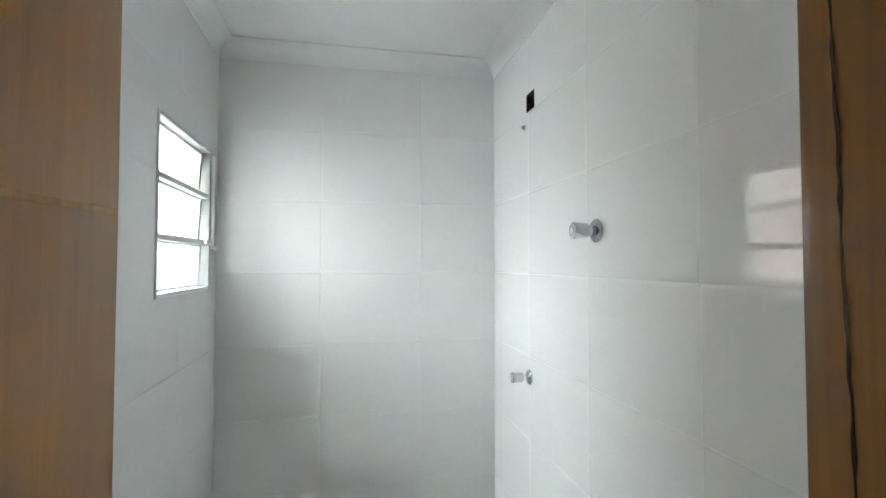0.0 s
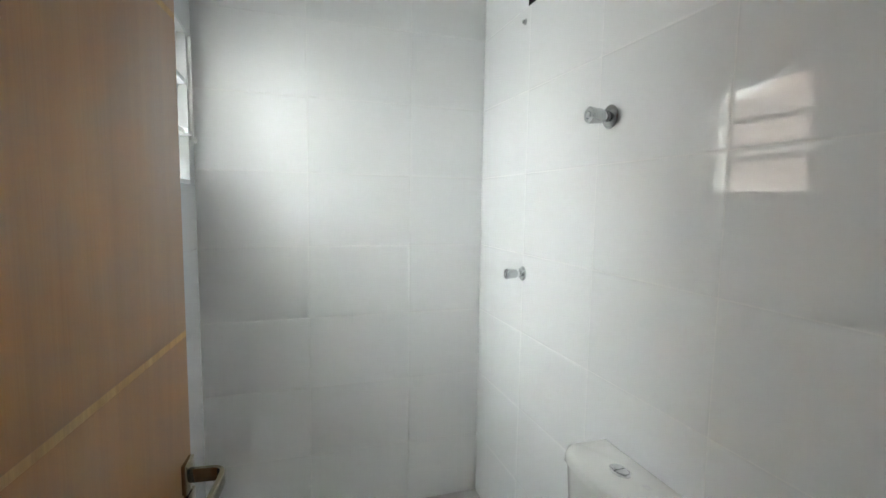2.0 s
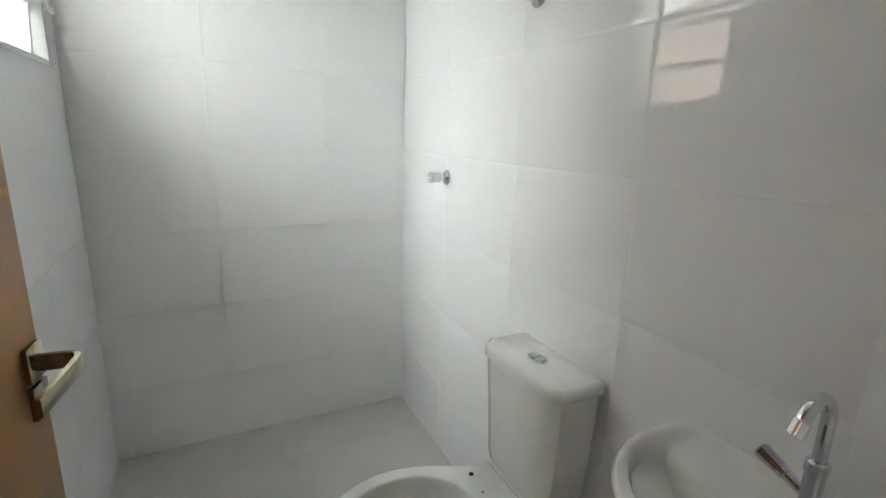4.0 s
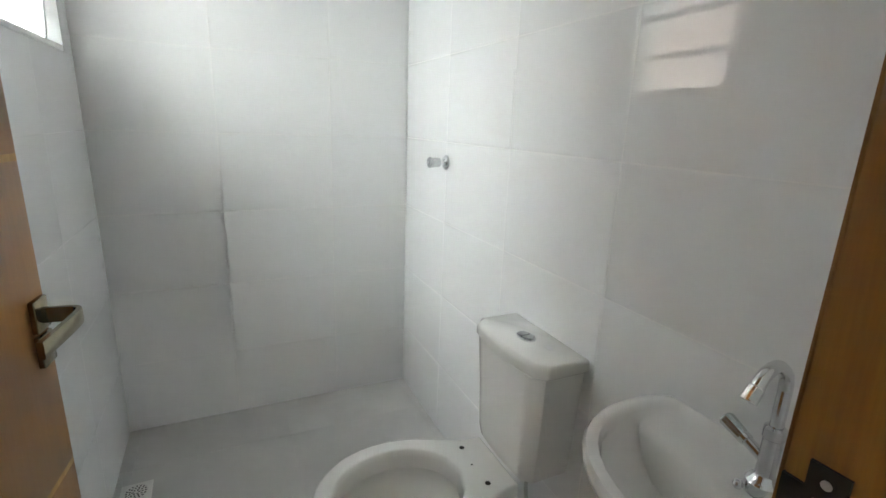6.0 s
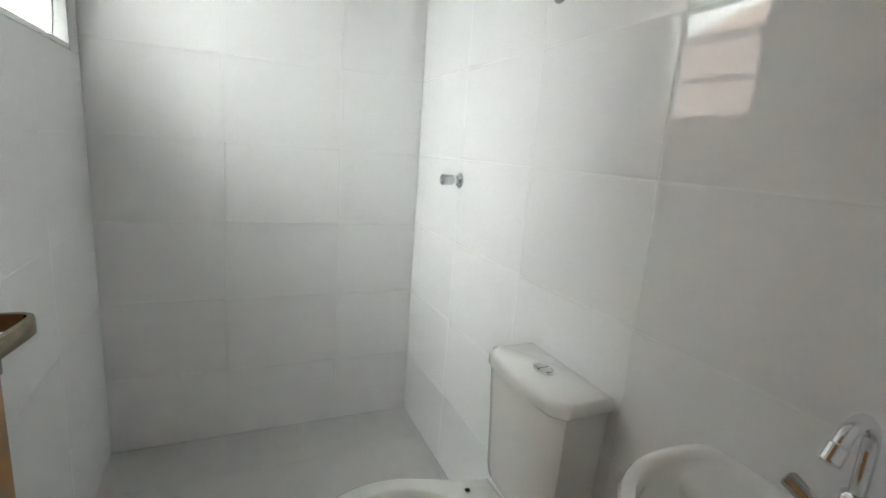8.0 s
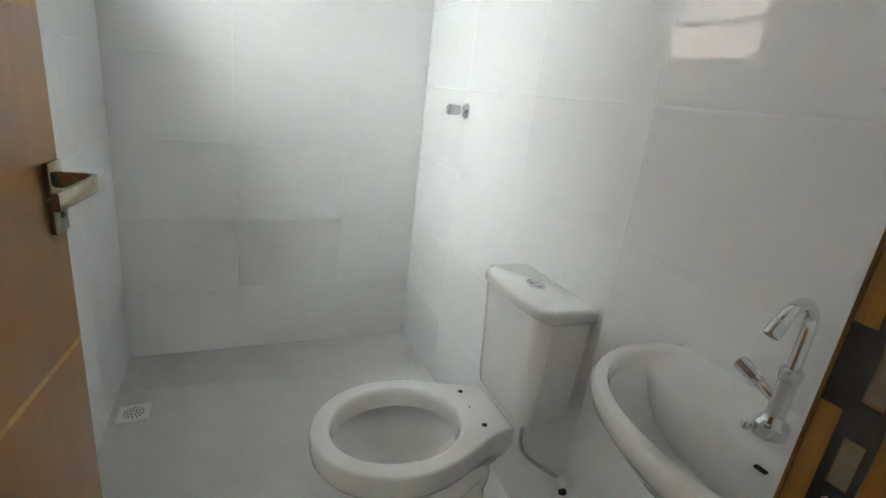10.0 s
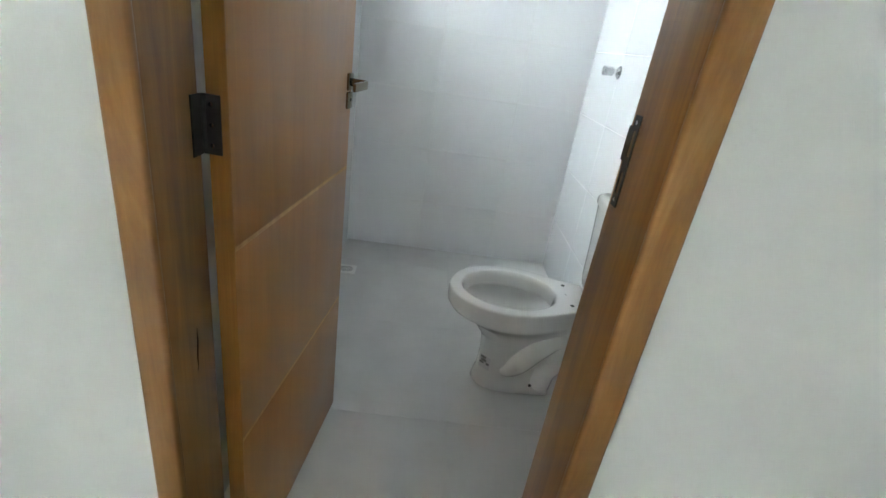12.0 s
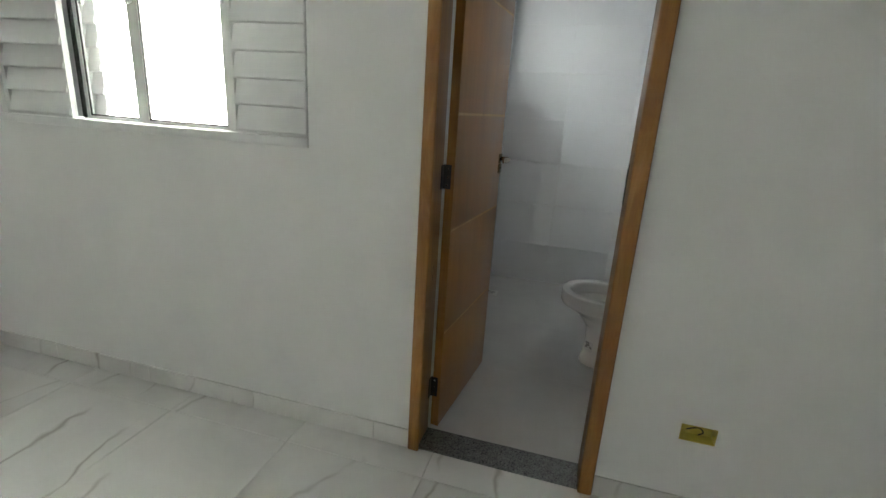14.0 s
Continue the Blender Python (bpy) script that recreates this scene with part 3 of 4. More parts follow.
# Added screen with a dim glow; keeps the yard backdrop's light off the bathroom window.
structure("backdrop_screen", box(-5.4, -0.985, 1.134, 1.15, -0.1, 3.6), M_SCREEN, "added dim glowing screen behind the yard backdrop", "backdrop")
structure("backdrop_far", box(-2.3, -2.25, 2.35, 8.5, -0.1, 4.7), M_FARSKY, "pale hazy outdoors far along the yard", "backdrop")

# ---- toilet ----
TY = 0.983
toilet = thing("toilet", (0.29, TY, -0.017), "white porcelain toilet without seat on grey floor", "toilet")


def bowl_ring(xf, xc, xb, w, wd, z, e=0.0, nf=22, ns=10, nb=5):
    """Outline round the bowl: a half ellipse in front, sides that taper to a straight rear edge; e rounds the rear."""
    pts = []
    for i in range(nf + 1):
        a = -math.pi / 2 + math.pi * i / nf
        pts.append(Vector((xc - (xc - xf) * math.cos(a), TY + w * math.sin(a), z)))
    side = []
    for i in range(1, ns + 1):
        s = i / ns
        taper = wd + (w - wd) * (0.5 + 0.5 * math.cos(math.pi * s ** 1.15))
        oval = w * math.sqrt(max(1 - s * s, 0.0)) + 0.002
        side.append((xc + (xb - xc) * s, taper * (1 - e) + oval * e))
    pts += [Vector((x, TY + y, z)) for x, y in side]
    ye = side[-1][1]
    pts += [Vector((xb, TY + ye * (1 - 2 * k / (nb + 1)), z)) for k in range(1, nb + 1)]
    pts += [Vector((x, TY - y, z)) for x, y in reversed(side)]
    return pts


outer = [
    bowl_ring(0.118, 0.24, 0.405, 0.078, 0.07, -0.0175),
    bowl_ring(0.112, 0.24, 0.410, 0.083, 0.074, -0.008),
    bowl_ring(0.116, 0.24, 0.407, 0.080, 0.072, 0.02),
    bowl_ring(0.126, 0.24, 0.402, 0.070, 0.064, 0.055),
    bowl_ring(0.130, 0.24, 0.402, 0.067, 0.06, 0.12),
    bowl_ring(0.126, 0.24, 0.405, 0.070, 0.06, 0.18),
    bowl_ring(0.114, 0.23, 0.418, 0.083, 0.066, 0.222),
    bowl_ring(0.092, 0.22, 0.440, 0.106, 0.078, 0.255),
    bowl_ring(0.050, 0.205, 0.460, 0.144, 0.090, 0.288),
    bowl_ring(0.008, 0.195, 0.475, 0.170, 0.098, 0.312),
    bowl_ring(-0.019, 0.19, 0.484, 0.185, 0.103, 0.326),
    bowl_ring(-0.027, 0.19, 0.488, 0.1905, 0.105, 0.338),
    bowl_ring(-0.029, 0.19, 0.489, 0.192, 0.106, 0.354),
    bowl_ring(-0.029, 0.19, 0.489, 0.192, 0.106, 0.392),
    bowl_ring(-0.026, 0.19, 0.488, 0.190, 0.105, 0.3975),
    bowl_ring(-0.021, 0.19, 0.4855, 0.1855, 0.1035, 0.3995),
    bowl_ring(-0.018, 0.19, 0.484, 0.183, 0.102, 0.400),
    bowl_ring(0.009, 0.19, 0.378, 0.151, 0.05, 0.400, 1.0),
    bowl_ring(0.013, 0.19, 0.375, 0.147, 0.05, 0.3995, 1.0),
    bowl_ring(0.018, 0.19, 0.370, 0.142, 0.05, 0.396, 1.0),
    bowl_ring(0.022, 0.19, 0.366, 0.138, 0.05, 0.380, 1.0),
    bowl_ring(0.028, 0.19, 0.360, 0.132, 0.05, 0.347, 1.0),
    bowl_ring(0.016, 0.19, 0.370, 0.144, 0.05, 0.346, 1.0),
    bowl_ring(0.004, 0.19, 0.382, 0.156, 0.05, 0.342, 1.0),
    bowl_ring(0.002, 0.19, 0.384, 0.158, 0.05, 0.328, 1.0),
    bowl_ring(0.022, 0.19, 0.366, 0.141, 0.05, 0.310, 1.0),
    bowl_ring(0.055, 0.186, 0.33, 0.115, 0.05, 0.292, 1.0),
    bowl_ring(0.090, 0.19, 0.315, 0.090, 0.05, 0.245, 1.0),
    bowl_ring(0.142, 0.21, 0.295, 0.055, 0.04, 0.175, 1.0),
    bowl_ring(0.170, 0.22, 0.285, 0.038, 0.03, 0.13, 1.0),
]
bowl = part("bowl", loft(outer), M_PORC, toilet, angle=50)
for s in (-1, 1):
    pth = bezier_points([(0.215, TY + s * 0.050, 0.070), (0.25, TY + s * 0.053, 0.085), (0.29, TY + s * 0.058, 0.135), (0.335, TY + s * 0.062, 0.195), (0.385, TY + s * 0.062, 0.245), (0.415, TY + s * 0.055, 0.235), (0.405, TY + s * 0.052, 0.185), (0.412, TY + s * 0.05, 0.135), (0.385, TY + s * 0.048, 0.085), (0.375, TY + s * 0.046, 0.02)], 7)
    part("trapway", tube(pth, [0.022 + 0.024 * min(1, i / 12) for i in range(len(pth))], 16), M_PORC, toilet, angle=60)
    part("floor_bolt", lathe([(0.006, 0), (0.006, 0.004), (0.003, 0.007)], Matrix.Translation((0.337, TY + s * 0.074, 0.03)) @ Matrix.Rotation(radians(-s * 80), 4, "X"), 12), M_BLACK, toilet, "dark floor bolt")
for y in (0.909, 1.062):
    part("seat_hole", lathe([(0.0075, 0), (0.0075, 0.0012)], Matrix.Translation((0.414, y, 0.3996)), 14), M_DARK, bowl, "dark seat bolt hole")
part("vent_hole", lathe([(0.003, 0), (0.003, 0.0012)], Matrix.Translation((0.408, TY + 0.005, 0.3996)), 10), M_DARK, bowl)
sm = Matrix.Translation((0.150, TY - 0.05, 0.095)) @ Matrix.Rotation(radians(-42), 4, "Z")
label_ob = part("sticker", box(-0.026, 0.026, -0.0012, 0.0012, -0.027, 0.03, m=sm), M_STICKPALE, toilet, "printed paper sticker")
for k, (x0, x1, z0, z1) in enumerate([(-0.02, 0.004, 0.016, 0.026), (-0.016, 0.008, 0.003, 0.014), (-0.022, -0.002, -0.008, 0.001), (0.008, 0.022, -0.006, 0.003)]):
    part("printed_bar", box(x0, x1, -0.0018, 0.0, z0, z1, m=sm), M_STICKER, label_ob, "dark printed bar")


def tank_ring(x0, x1, hw, bulge, z, n=12, r=0.02):
    """Outline of the cistern: flat rear, bowed front, rounded corners."""
    pts = [Vector((x1, TY + hw, z)), Vector((x1, TY + hw * 0.3, z)), Vector((x1, TY - hw * 0.3, z)), Vector((x1, TY - hw, z))]
    pts.append(Vector((x0 + r + 0.01, TY - hw, z)))
    for i in range(n + 1):
        s = -1 + 2 * i / n
        c = min(1.0, (1 - abs(s)) / 0.12)
        corner = r * (1 - math.sqrt(max(0.0, 1 - (1 - c) ** 2)))
        pts.append(Vector((x0 + corner - bulge * (1 - s * s), TY + s * hw, z)))
    pts.append(Vector((x0 + r + 0.01, TY + hw, z)))
    return pts


cistern = thing("cistern", (0.53, TY, 0.4), "white porcelain toilet cistern standing on the bowl", "cistern")
T0, T1 = 0.489, 0.6225
part("tank", loft([tank_ring(T0 + 0.02, T1, 0.118, 0.006, 0.4012), tank_ring(T0 + 0.008, T1, 0.13, 0.01, 0.41), tank_ring(T0 + 0.004, T1, 0.138, 0.012, 0.445), tank_ring(T0 + 0.002, T1, 0.148, 0.015, 0.59), tank_ring(T0 - 0.004, T1, 0.157, 0.017, 0.728)]), M_PORC, cistern, angle=40)
L0 = T0 - 0.008
lid = part("lid", loft([tank_ring(L0 + 0.006, T1 + 0.003, 0.159, 0.018, 0.7285), tank_ring(L0, T1 + 0.005, 0.165, 0.02, 0.734), tank_ring(L0, T1 + 0.005, 0.165, 0.02, 0.755), tank_ring(L0 + 0.004, T1 + 0.004, 0.162, 0.019, 0.764), tank_ring(L0 + 0.012, T1 - 0.004, 0.155, 0.016, 0.768)]), M_PORC, cistern, angle=50)
FB = Matrix.Translation((0.549, TY - 0.002, 0.7675)) @ Matrix.Diagonal((0.85, 1.25, 1.2, 1))
ring = part("button_ring", lathe([(0.026, 0), (0.026, 0.003), (0.023, 0.005), (0.021, 0.004)], FB, 28), M_CHROME, cistern, "chrome button ring")
for s in (-1, 1):
    pts = [(0.0185 * math.cos(a), s * (0.0015 + 0.0185 * math.sin(a))) for a in [math.pi * k / 14 for k in range(15)]]
    part("flush_button", loft([[FB @ Vector((x, y, 0.003)) for x, y in pts], [FB @ Vector((x, y, 0.0062)) for x, y in pts], [FB @ Vector((x * 0.9, y * 0.9 + s * 0.001, 0.007)) for x, y in pts]]), M_CHROME, cistern, "chrome half of the flush button")
part("mark", box(0.56, 0.575, TY - 0.09, TY - 0.067, 0.7675, 0.7685), M_STICKPALE, lid, "faint grey printed mark")

# ---- supply hose and stop tap ----
hose = thing("supply_hose", (XR, 0.80, 0.25), "grey braided water hose from wall to cistern", "hose")
hp = bezier_points([(0.56, 0.915, 0.405), (0.552, 0.925, 0.34), (0.556, 0.915, 0.285), (0.575, 0.88, 0.265), (0.603, 0.825, 0.264), (0.612, 0.80, 0.264)], 9)
part("tube", tube(hp, 0.0055, 12), M_HOSE, hose, angle=60)
stop_tap = thing("stop_tap", (XR, 0.79, 0.25), "white plastic stop tap on tiled wall", "stop tap")
part("body", lathe([(0.022, 0), (0.022, 0.005), (0.012, 0.007), (0.012, 0.02), (0.015, 0.022), (0.015, 0.034), (0.006, 0.036)], Matrix.Translation((XR - 0.001, 0.792, 0.264)) @ AXIS_MX, 20), M_PLASTIC, stop_tap)
part("knob", lathe([(0.008, 0), (0.011, 0.003), (0.011, 0.012), (0.006, 0.015)], Matrix.Translation((XR - 0.024, 0.779, 0.254)) @ Matrix.Rotation(radians(150), 4, "X"), 14), M_BLACK, stop_tap, "dark knob")

# ---- washbasin ----
SY, SZ = 0.362, 0.803
sink = thing("washbasin", (XR - 0.001, SY, SZ - 0.17), "white porcelain oval washbasin hung on tiled wall", "washbasin")


def basin_ring(xc, a, w, z, xb=None, n=40, flat=True, sy=SY, p=2.2):
    """An oval cut flat at the wall (xb)."""
    pts = []
    for i in range(n):
        t = 2 * math.pi * i / n
        c, s = math.cos(t), math.sin(t)
        x = xc - a * math.copysign(abs(c) ** (2 / p), c)
        y = sy + w * math.copysign(abs(s) ** (2 / p), s)
        if xb is not None:
            x = min(x, xb)
        pts.append(Vector((x, y, z)))
    return pts


WB = XR - 0.0008
basin = [
    basin_ring(0.57, 0.07, 0.085, SZ - 0.185, WB), basin_ring(0.565, 0.10, 0.12, SZ - 0.175, WB),
    basin_ring(0.555, 0.145, 0.17, SZ - 0.145, WB), basin_ring(0.545, 0.183, 0.208, SZ - 0.1, WB),
    basin_ring(0.535, 0.204, 0.23, SZ - 0.062, WB), basin_ring(0.53, 0.219, 0.246, SZ - 0.036, WB),
    basin_ring(0.53, 0.225, 0.251, SZ - 0.018, WB), basin_ring(0.53, 0.225, 0.251, SZ - 0.008, WB),
    basin_ring(0.53, 0.220, 0.246, SZ - 0.001, WB - 0.001), basin_ring(0.53, 0.212, 0.238, SZ, WB - 0.003),
    basin_ring(0.528, 0.198, 0.226, SZ - 0.003, WB - 0.006), basin_ring(0.524, 0.191, 0.219, SZ - 0.010, WB - 0.016),
    basin_ring(0.520, 0.186, 0.214, SZ - 0.0155, WB - 0.022), basin_ring(0.512, 0.180, 0.208, SZ - 0.021, 0.535, p=2.4),
    basin_ring(0.508, 0.177, 0.204, SZ - 0.025, 0.524, p=2.4), basin_ring(0.500, 0.168, 0.195, SZ - 0.036, 0.514, p=2.4),
    basin_ring(0.485, 0.145, 0.170, SZ - 0.07, 0.503, p=2.3), basin_ring(0.475, 0.115, 0.135, SZ - 0.1, 0.498),
    basin_ring(0.47, 0.075, 0.085, SZ - 0.122, 0.495), basin_ring(0.47, 0.025, 0.025, SZ - 0.13, 0.50),
]
bowl_s = part("bowl", loft(basin), M_PORC, sink, angle=40)
part("overflow_slot", box(0.502, 0.5105, SY - 0.045, SY - 0.028, SZ - 0.048, SZ - 0.045), M_DARK, bowl_s, "dark overflow slot")
part("drain_ring", lathe([(0.022, 0), (0.022, 0.003), (0.016, 0.004), (0.015, 0.001)], Matrix.Translation((0.468, SY, SZ - 0.1298)), 20), M_CHROME, bowl_s, "chrome drain ring")

# ---- basin tap ----
TX, TYY = 0.558, 0.357
tap = thing("basin_tap", (TX, TYY, SZ - 0.016), "polished chrome swan-neck basin tap on washbasin ledge", "tap")
part("base", lathe([(0.024, -0.016), (0.024, 0.004), (0.021, 0.008), (0.016, 0.012), (0.0135, 0.02), (0.0135, 0.08), (0.0155, 0.082), (0.0155, 0.098), (0.012, 0.101)], Matrix.Translation((TX, TYY, SZ - 0.004)), 26), M_CHROME, tap)
sp = bezier_points([(TX, TYY, SZ + 0.09), (TX, TYY, SZ + 0.13), (TX - 0.001, TYY, SZ + 0.164), (TX - 0.009, TYY, SZ + 0.186), (TX - 0.030, TYY + 0.001, SZ + 0.201), (TX - 0.056, TYY + 0.001, SZ + 0.194), (TX - 0.072, TYY + 0.001, SZ + 0.174)], 8)
part("spout", tube(sp, 0.0095, 18), M_CHROME, tap, angle=60)
d = (sp[-1] - sp[-2]).normalized()
part("aerator", tube([sp[-1] - d * 0.004, sp[-1] - d * 0.002, sp[-1] + d * 0.018, sp[-1] + d * 0.02], [0.010, 0.0115, 0.0115, 0.010], 18), M_CHROME, tap, angle=30)
k0, k1 = Vector((TX, TYY + 0.006, SZ + 0.036)), Vector((TX + 0.006, TYY + 0.08, SZ + 0.062))
kd = (k1 - k0).normalized()
part("stem", tube([k0, k0 + kd * 0.03, k0 + kd * 0.032, k0 + kd * 0.04], [0.009, 0.009, 0.011, 0.011], 18), M_CHROME, tap, angle=30)
knob_s = []
for dist, r in ((0.037, 0.008), (0.040, 0.0105), (0.056, 0.0115), (0.074, 0.0125), (0.077, 0.0108)):
    s1v = kd.cross(Vector((0, 0, 1))).normalized()
    u1v = s1v.cross(kd)
    knob_s.append([k0 + kd * dist + (r * (1 + 0.05 * math.cos(8 * a))) * (math.cos(a) * s1v + math.sin(a) * u1v) for a in [2 * math.pi * i / 30 for i in range(30)]])
part("knob", loft(knob_s), M_STEEL, tap, "fluted chrome knob", angle=30)
part("chain_stay", lathe([(0.0, 0), (0.006, 0.001), (0.008, 0.007), (0.006, 0.013), (0.0, 0.015)], Matrix.Translation((TX - 0.026, TYY + 0.02, SZ - 0.02)), 14), M_CHROME, sink, "small chrome bead")

# ---- shower fittings ----
def shower_valve(y, z, size, label):
    v = thing("shower_valve", (XR, y, z), label, "valve", "shower valves")
    m = Matrix.Translation((XR - 0.0005, y, z)) @ AXIS_MX
    part("flange", lathe([(0.030 * size, 0), (0.030 * size, 0.003), (0.026 * size, 0.007), (0.014 * size, 0.010), (0.013 * size, 0.016)], m, 28), M_STEEL, v, angle=30)
    part("stem", lathe([(0.011 * size, 0.014), (0.011 * size, 0.03)], m, 20), M_CHROME, v, angle=30)
    rings = []
    for h, r in ((0.028, 0.012), (0.03, 0.0175), (0.052, 0.0185), (0.07, 0.0205), (0.074, 0.019), (0.0745, 0.010), (0.0725, 0.009)):
        rings.append([m @ Vector((size * r * (1 + 0.05 * math.cos(6 * a)) * math.cos(a), size * r * (1 + 0.05 * math.cos(6 * a)) * math.sin(a), h)) for a in [2 * math.pi * i / 36 for i in range(36)]])
    part("knob", loft(rings), M_STEEL, v, angle=30)
    part("cap", lathe([(0.0085 * size, 0.0725), (0.008 * size, 0.0755), (0.003 * size, 0.0765)], m, 18), M_CHROME, v, angle=30)
    return v


shower_valve(1.196, 1.700, 1.12, "satin chrome stop valve on white tiled wall")
shower_valve(1.70, 1.174, 0.95, "chrome shower valve with dark-ringed flange on tiles")

power_box = thing("wall_box", (XR, 1.68, 2.234), "empty dark rectangular wire box in tiled wall", "wall box")


def open_box(parent, m, w, h, depth, material, wall=0.002):
    """An open box: its mouth in the xz plane at the origin, sunk towards +y."""
    for name, b in (("side", (0, wall, 0, depth, 0, h)), ("side", (w - wall, w, 0, depth, 0, h)), ("base", (wall, w - wall, 0, depth, 0, wall)), ("top", (wall, w - wall, 0, depth, h - wall, h)), ("back", (wall, w - wall, depth - wall, depth, wall, h - wall))):
        part(name, box(*b, m=m), material, parent)


open_box(power_box, Matrix(((0, 1, 0, XR - 0.0005), (1, 0, 0, WIRE[0] + 0.0005), (0, 0, 1, WIRE[2] + 0.0005), (0, 0, 0, 1))), WIRE[1] - WIRE[0] - 0.001, WIRE[3] - WIRE[2] - 0.001, 0.05, M_DARK)
nozzle = thing("pipe_plug", (XR, 1.742, 2.148), "grey plastic plug in the shower pipe outlet", "plug")
part("plug", lathe([(0.012, 0), (0.012, 0.003), (0.007, 0.004), (0.007, 0.012), (0.004, 0.013)], Matrix.Translation((XR - 0.0005, 1.742, 2.148)) @ AXIS_MX, 18), M_RAIL, nozzle)

# ---- floor drains ----
def floor_drain(x, y, turn):
    z0 = LOW + SLOPE * (y - 0.14)
    g = thing("floor_drain", (x, y, z0), "white square floor drain with round slotted grate", "floor drain", "floor drains")
    m = Matrix.Translation((x, y, z0)) @ Matrix.Rotation(turn, 4, "Z")
    part("plate", box(-0.05, 0.05, -0.05, 0.05, -0.002, 0.0035, 0.001, 1, m=m), M_PLASTIC, g)
    part("rim", lathe([(0.040, 0.0035), (0.041, 0.005), (0.038, 0.0055), (0.037, 0.0042)], m, 32), M_PLASTIC, g)
    for r, n in ((0.031, 16), (0.021, 11), (0.011, 6)):
        for k in range(n):
            a = 2 * math.pi * k / n
            mm = m @ Matrix.Rotation(a, 4, "Z") @ Matrix.Translation((r, 0, 0))
            part("slot", box(-0.0034, 0.0034, -0.0022, 0.0022, 0.0042, 0.0052, m=mm), M_SLOT, g)
    return g


floor_drain(-0.533, 1.746, 0.03)
floor_drain(0.51, 0.614, -0.02)

# ---- bedroom wall box ----
ob_y = thing("outlet_box", (0.465, 0, 0.302), "open yellow plastic wire box sunk in wall", "outlet box")
open_box(ob_y, Matrix.Translation((OUTLET[0] + 0.0005, -0.0015, OUTLET[2] + 0.0005)), OUTLET[1] - OUTLET[0] - 0.001, OUTLET[3] - OUTLET[2] - 0.001, 0.045, M_YELLOW)
for x in (OUTLET[0] + 0.008, OUTLET[1] - 0.008):
    part("lug", lathe([(0.0065, 0), (0.0065, 0.004), (0.002, 0.0042)], Matrix.Translation((x, 0.004, 0.302)) @ Matrix.Rotation(radians(90), 4, "X"), 12), M_YELLOW, ob_y)
part("wire", tube(bezier_points([(0.44, 0.04, 0.29), (0.45, 0.02, 0.31), (0.47, 0.015, 0.318), (0.485, 0.02, 0.30), (0.475, 0.03, 0.282)], 6), 0.0022, 8), M_DARK, ob_y, "dark wire end")

# ---- tiles, skirting and floor pieces ----
TILE_MESHES = {}


def slab_mesh(w, h, t, bevel, material, name):
    """A slab in the xz plane whose face looks to -y, with a worn edge; its corner at the origin."""
    key = (round(w, 4), round(h, 4), t, bevel, material.name)
    if key not in TILE_MESHES:
        b = bevel
        loops = [(0, t), (0, b), (b * 0.3, b * 0.45), (b, b * 0.2), (b * 2.2, b * 0.06), (b * 4, 0), (b * 4.4, 0)]
        verts, faces = [], []
        for d, y in loops:
            verts += [(d, y, d), (w - d, y, d), (w - d, y, h - d), (d, y, h - d)]
        for k in range(len(loops) - 1):
            for i in range(4):
                j = (i + 1) % 4
                faces.append((4 * k + i, 4 * k + j, 4 * k + 4 + j, 4 * k + 4 + i))
        n = 4 * (len(loops) - 1)
        faces.append((n, n + 1, n + 2, n + 3))
        me = bpy.data.meshes.new(name)
        me.from_pydata(verts, [], faces)
        me.materials.append(material)
        smooth(me, 30)
        TILE_MESHES[key] = me
    return TILE_MESHES[key]


rng = random.Random(5)


def lay(name, w, h, t, bevel, material, m, parent, jitter=0.0):
    ob = new(name, slab_mesh(w, h, t, bevel, material, name))
    tilt = Matrix.Translation((w / 2, 0, h / 2)) @ Matrix.Rotation(rng.gauss(0, jitter), 4, "X") @ Matrix.Rotation(rng.gauss(0, jitter), 4, "Z") @ Matrix.Translation((-w / 2, 0, -h / 2))
    ob.parent = parent
    ob.matrix_basis = m @ tilt
    return ob


def breaks(lo, hi, joint, step):
    first = joint - math.ceil((joint - lo) / step) * step
    out = [lo]
    x = first
    while x < hi - 0.004:
        if x > lo + 0.004:
            out.append(x)
        x += step
    return out + [hi]


def tile_wall(parent, m, u0, u1, z0, z1, u_joint, holes=(), step=TILE_W, jitter=0.0003, edge=0.0026, gap=0.0011):
    """Glazed tiles over a wall; m carries u along x, the face to -y, z up."""
    us, zs = breaks(u0, u1, u_joint, step), breaks(z0, z1, ROW0, TILE_H)
    g = gap
    for a, b in zip(us, us[1:]):
        for c, d in zip(zs, zs[1:]):
            pieces = [(a + g, b - g, c + g, d - g)]
            for h in holes:
                out = []
                for p0, p1, q0, q1 in pieces:
                    if h[1] <= p0 or h[0] >= p1 or h[3] <= q0 or h[2] >= q1:
                        out.append((p0, p1, q0, q1))
                        continue
                    if q0 < h[2]:
                        out.append((p0, p1, q0, h[2]))
                    if q1 > h[3]:
                        out.append((p0, p1, h[3], q1))
                    lo, hi = max(q0, h[2]), min(q1, h[3])
                    if p0 < h[0]:
                        out.append((p0, h[0], lo, hi))
                    if p1 > h[1]:
                        out.append((h[1], p1, lo, hi))
                pieces = out
            whole = len(pieces) == 1
            for p0, p1, q0, q1 in pieces:
                if p1 - p0 > 0.004 and q1 - q0 > 0.004:
                    lay("tile", p1 - p0, q1 - q0, 0.0085, edge if whole else 0.0004, M_TILE, m @ Matrix.Translation((p0, 0, q0)), parent, jitter if whole else 0.0)


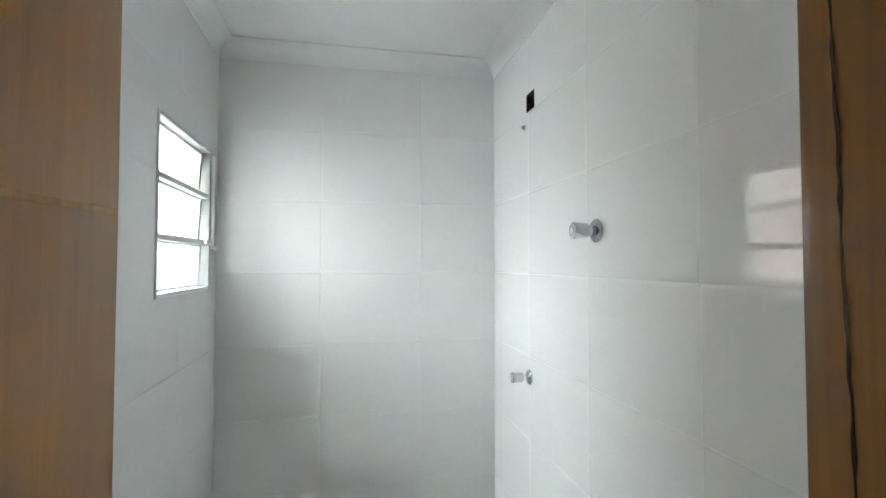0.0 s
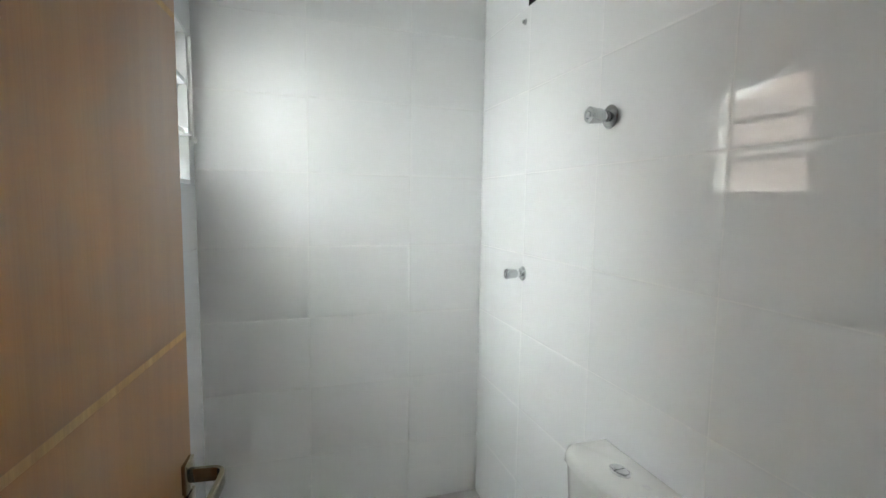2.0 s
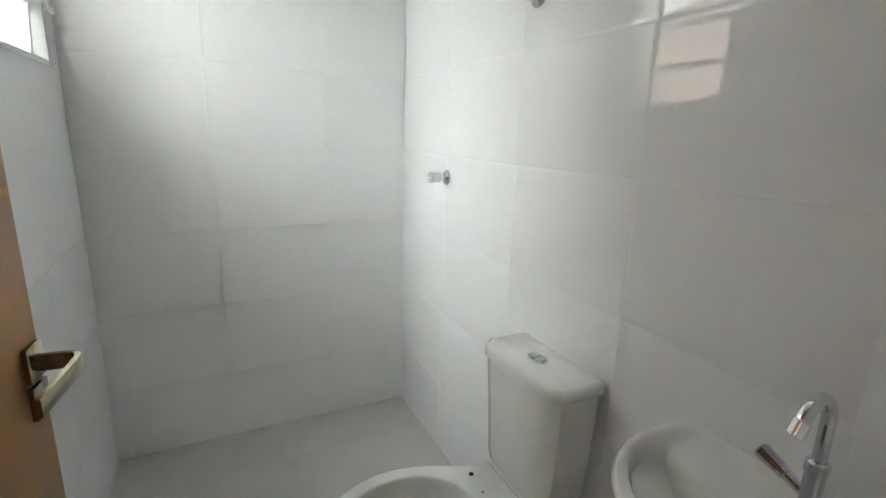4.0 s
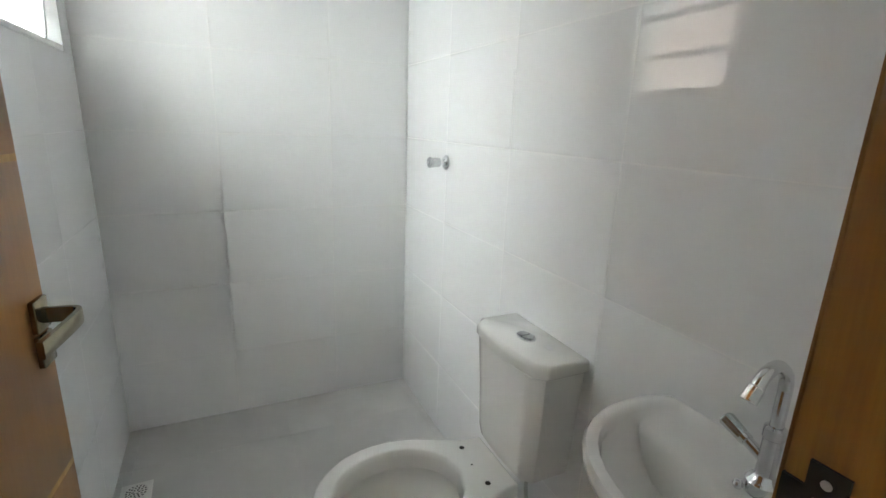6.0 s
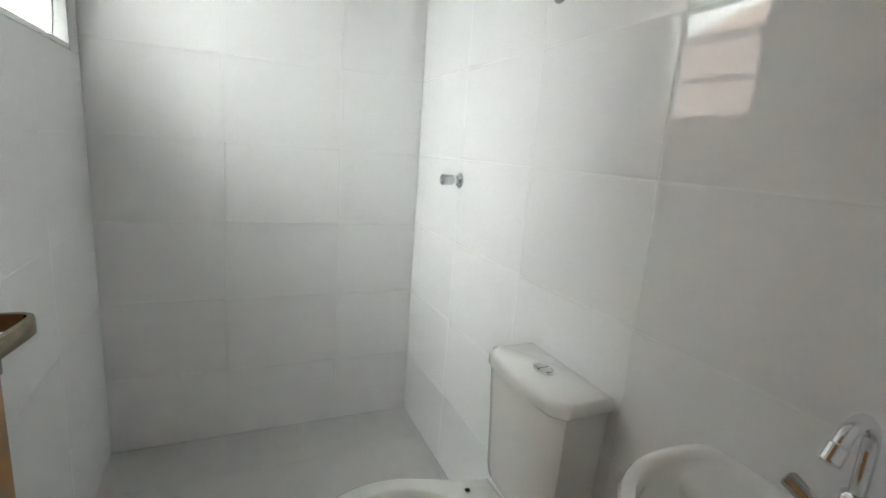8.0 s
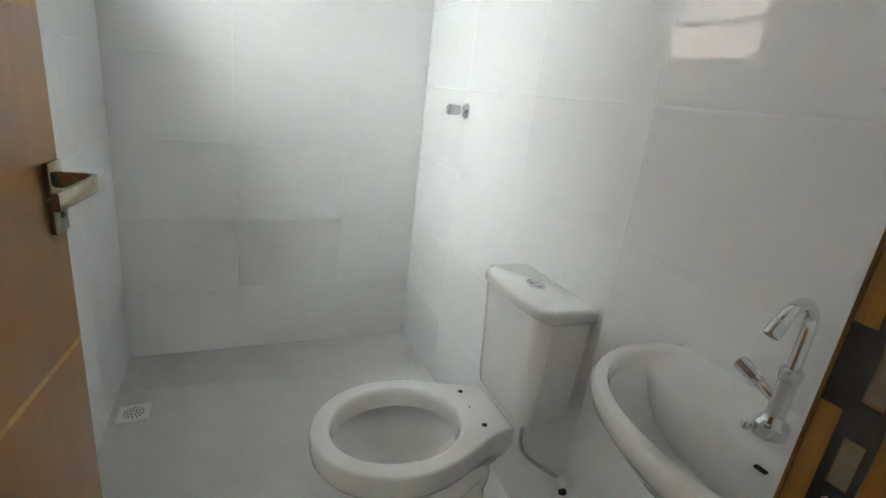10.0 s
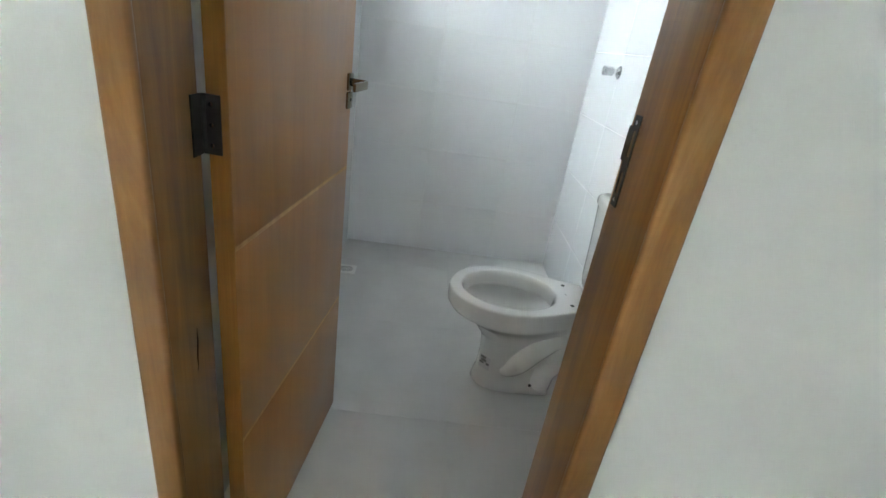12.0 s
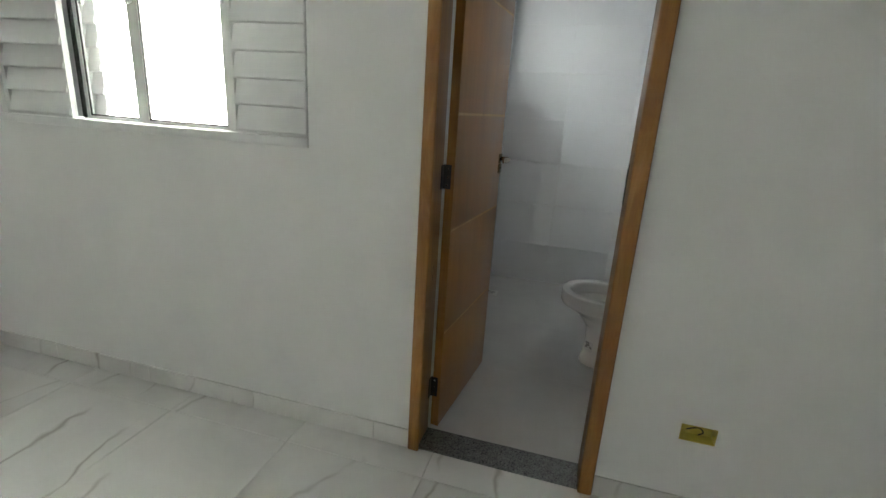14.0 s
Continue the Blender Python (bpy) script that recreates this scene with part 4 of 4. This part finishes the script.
shell = {o.name: o for o in scene.collection.objects}
tile_wall(shell["wall_back"], Matrix.Translation((0, YB, 0)), XL, XR, -0.03, CEIL, -0.172, jitter=0.0002)
# along +y on the wall at XR the face looks to -x
m_right = Matrix(((0, 1, 0, XR), (1, 0, 0, 0), (0, 0, 1, 0), (0, 0, 0, 1)))
tile_wall(shell["wall_right"], m_right, YD, YB, -0.03, CEIL, 0.802, [WIRE])
m_left = Matrix(((0, -1, 0, XL), (1, 0, 0, 0), (0, 0, 1, 0), (0, 0, 0, 1)))
tile_wall(shell["wall_left"], m_left, YD, YB, -0.03, CEIL, YB, [(WY0, WY1, WZ0, WZ1)], jitter=0.0, edge=0.0003, gap=0.0004)
m_near = Matrix(((1, 0, 0, 0), (0, -1, 0, YD), (0, 0, 1, 0), (0, 0, 0, 1)))
tile_wall(shell["wall_door"], m_near, XL, XR, -0.03, CEIL, -0.172, [(JL - 0.034, JR + 0.034, -1, HEAD + 0.034)])

m_floor = Matrix(((1, 0, 0, 0), (0, 0, 1, 0), (0, -1, 0, 0), (0, 0, 0, 1)))
for a, b in zip(*(lambda u: (u, u[1:]))(breaks(XL, XR, 0.02, 0.58))):
    for c, e in zip(*(lambda u: (u, u[1:]))(breaks(0.1415, YB, 0.1415, 0.58))):
        lay("floor_tile", b - a - 0.0007, e - c - 0.0007, 0.008, 0.0003, M_FLOOR, Matrix.Translation((0, 0.14, LOW)) @ Matrix.Rotation(SLOPE, 4, "X") @ Matrix.Translation((a + 0.0006, c + 0.0006 - 0.14, 0)) @ m_floor, shell["floor_bathroom"], 0.0002)
for a, b in zip(*(lambda u: (u, u[1:]))(breaks(RX0, RX1, -0.996, 0.567))):
    for c, e in zip(*(lambda u: (u, u[1:]))(breaks(RY0, 0.0035, -0.14, 0.567))):
        lay("floor_tile", b - a - 0.002, e - c - 0.002, 0.008, 0.001, M_MARBLE, Matrix.Translation((a + 0.001, c + 0.001, LOW)) @ m_floor, shell["floor_bedroom"], 0.0003)
skirting = thing("baseboard", (-1.0, 0, LOW), "white veined marble tile skirting along wall", "baseboard", kind="structure")
PLACED_INV = PLACED[skirting].inverted()
for lo, hi, joint in ((RX0 + 0.01, JL - 0.0355, -1.25), (JR + 0.0475, RX1, 0.62)):
    for a, b in zip(*(lambda u: (u, u[1:]))(breaks(lo, hi, joint, 0.567))):
        lay("skirting_tile", b - a - 0.0016, 0.081, 0.0075, 0.001, M_MARBLE, PLACED_INV @ Matrix.Translation((a + 0.0008, -0.0078, LOW + 0.0012)), skirting, 0.0)
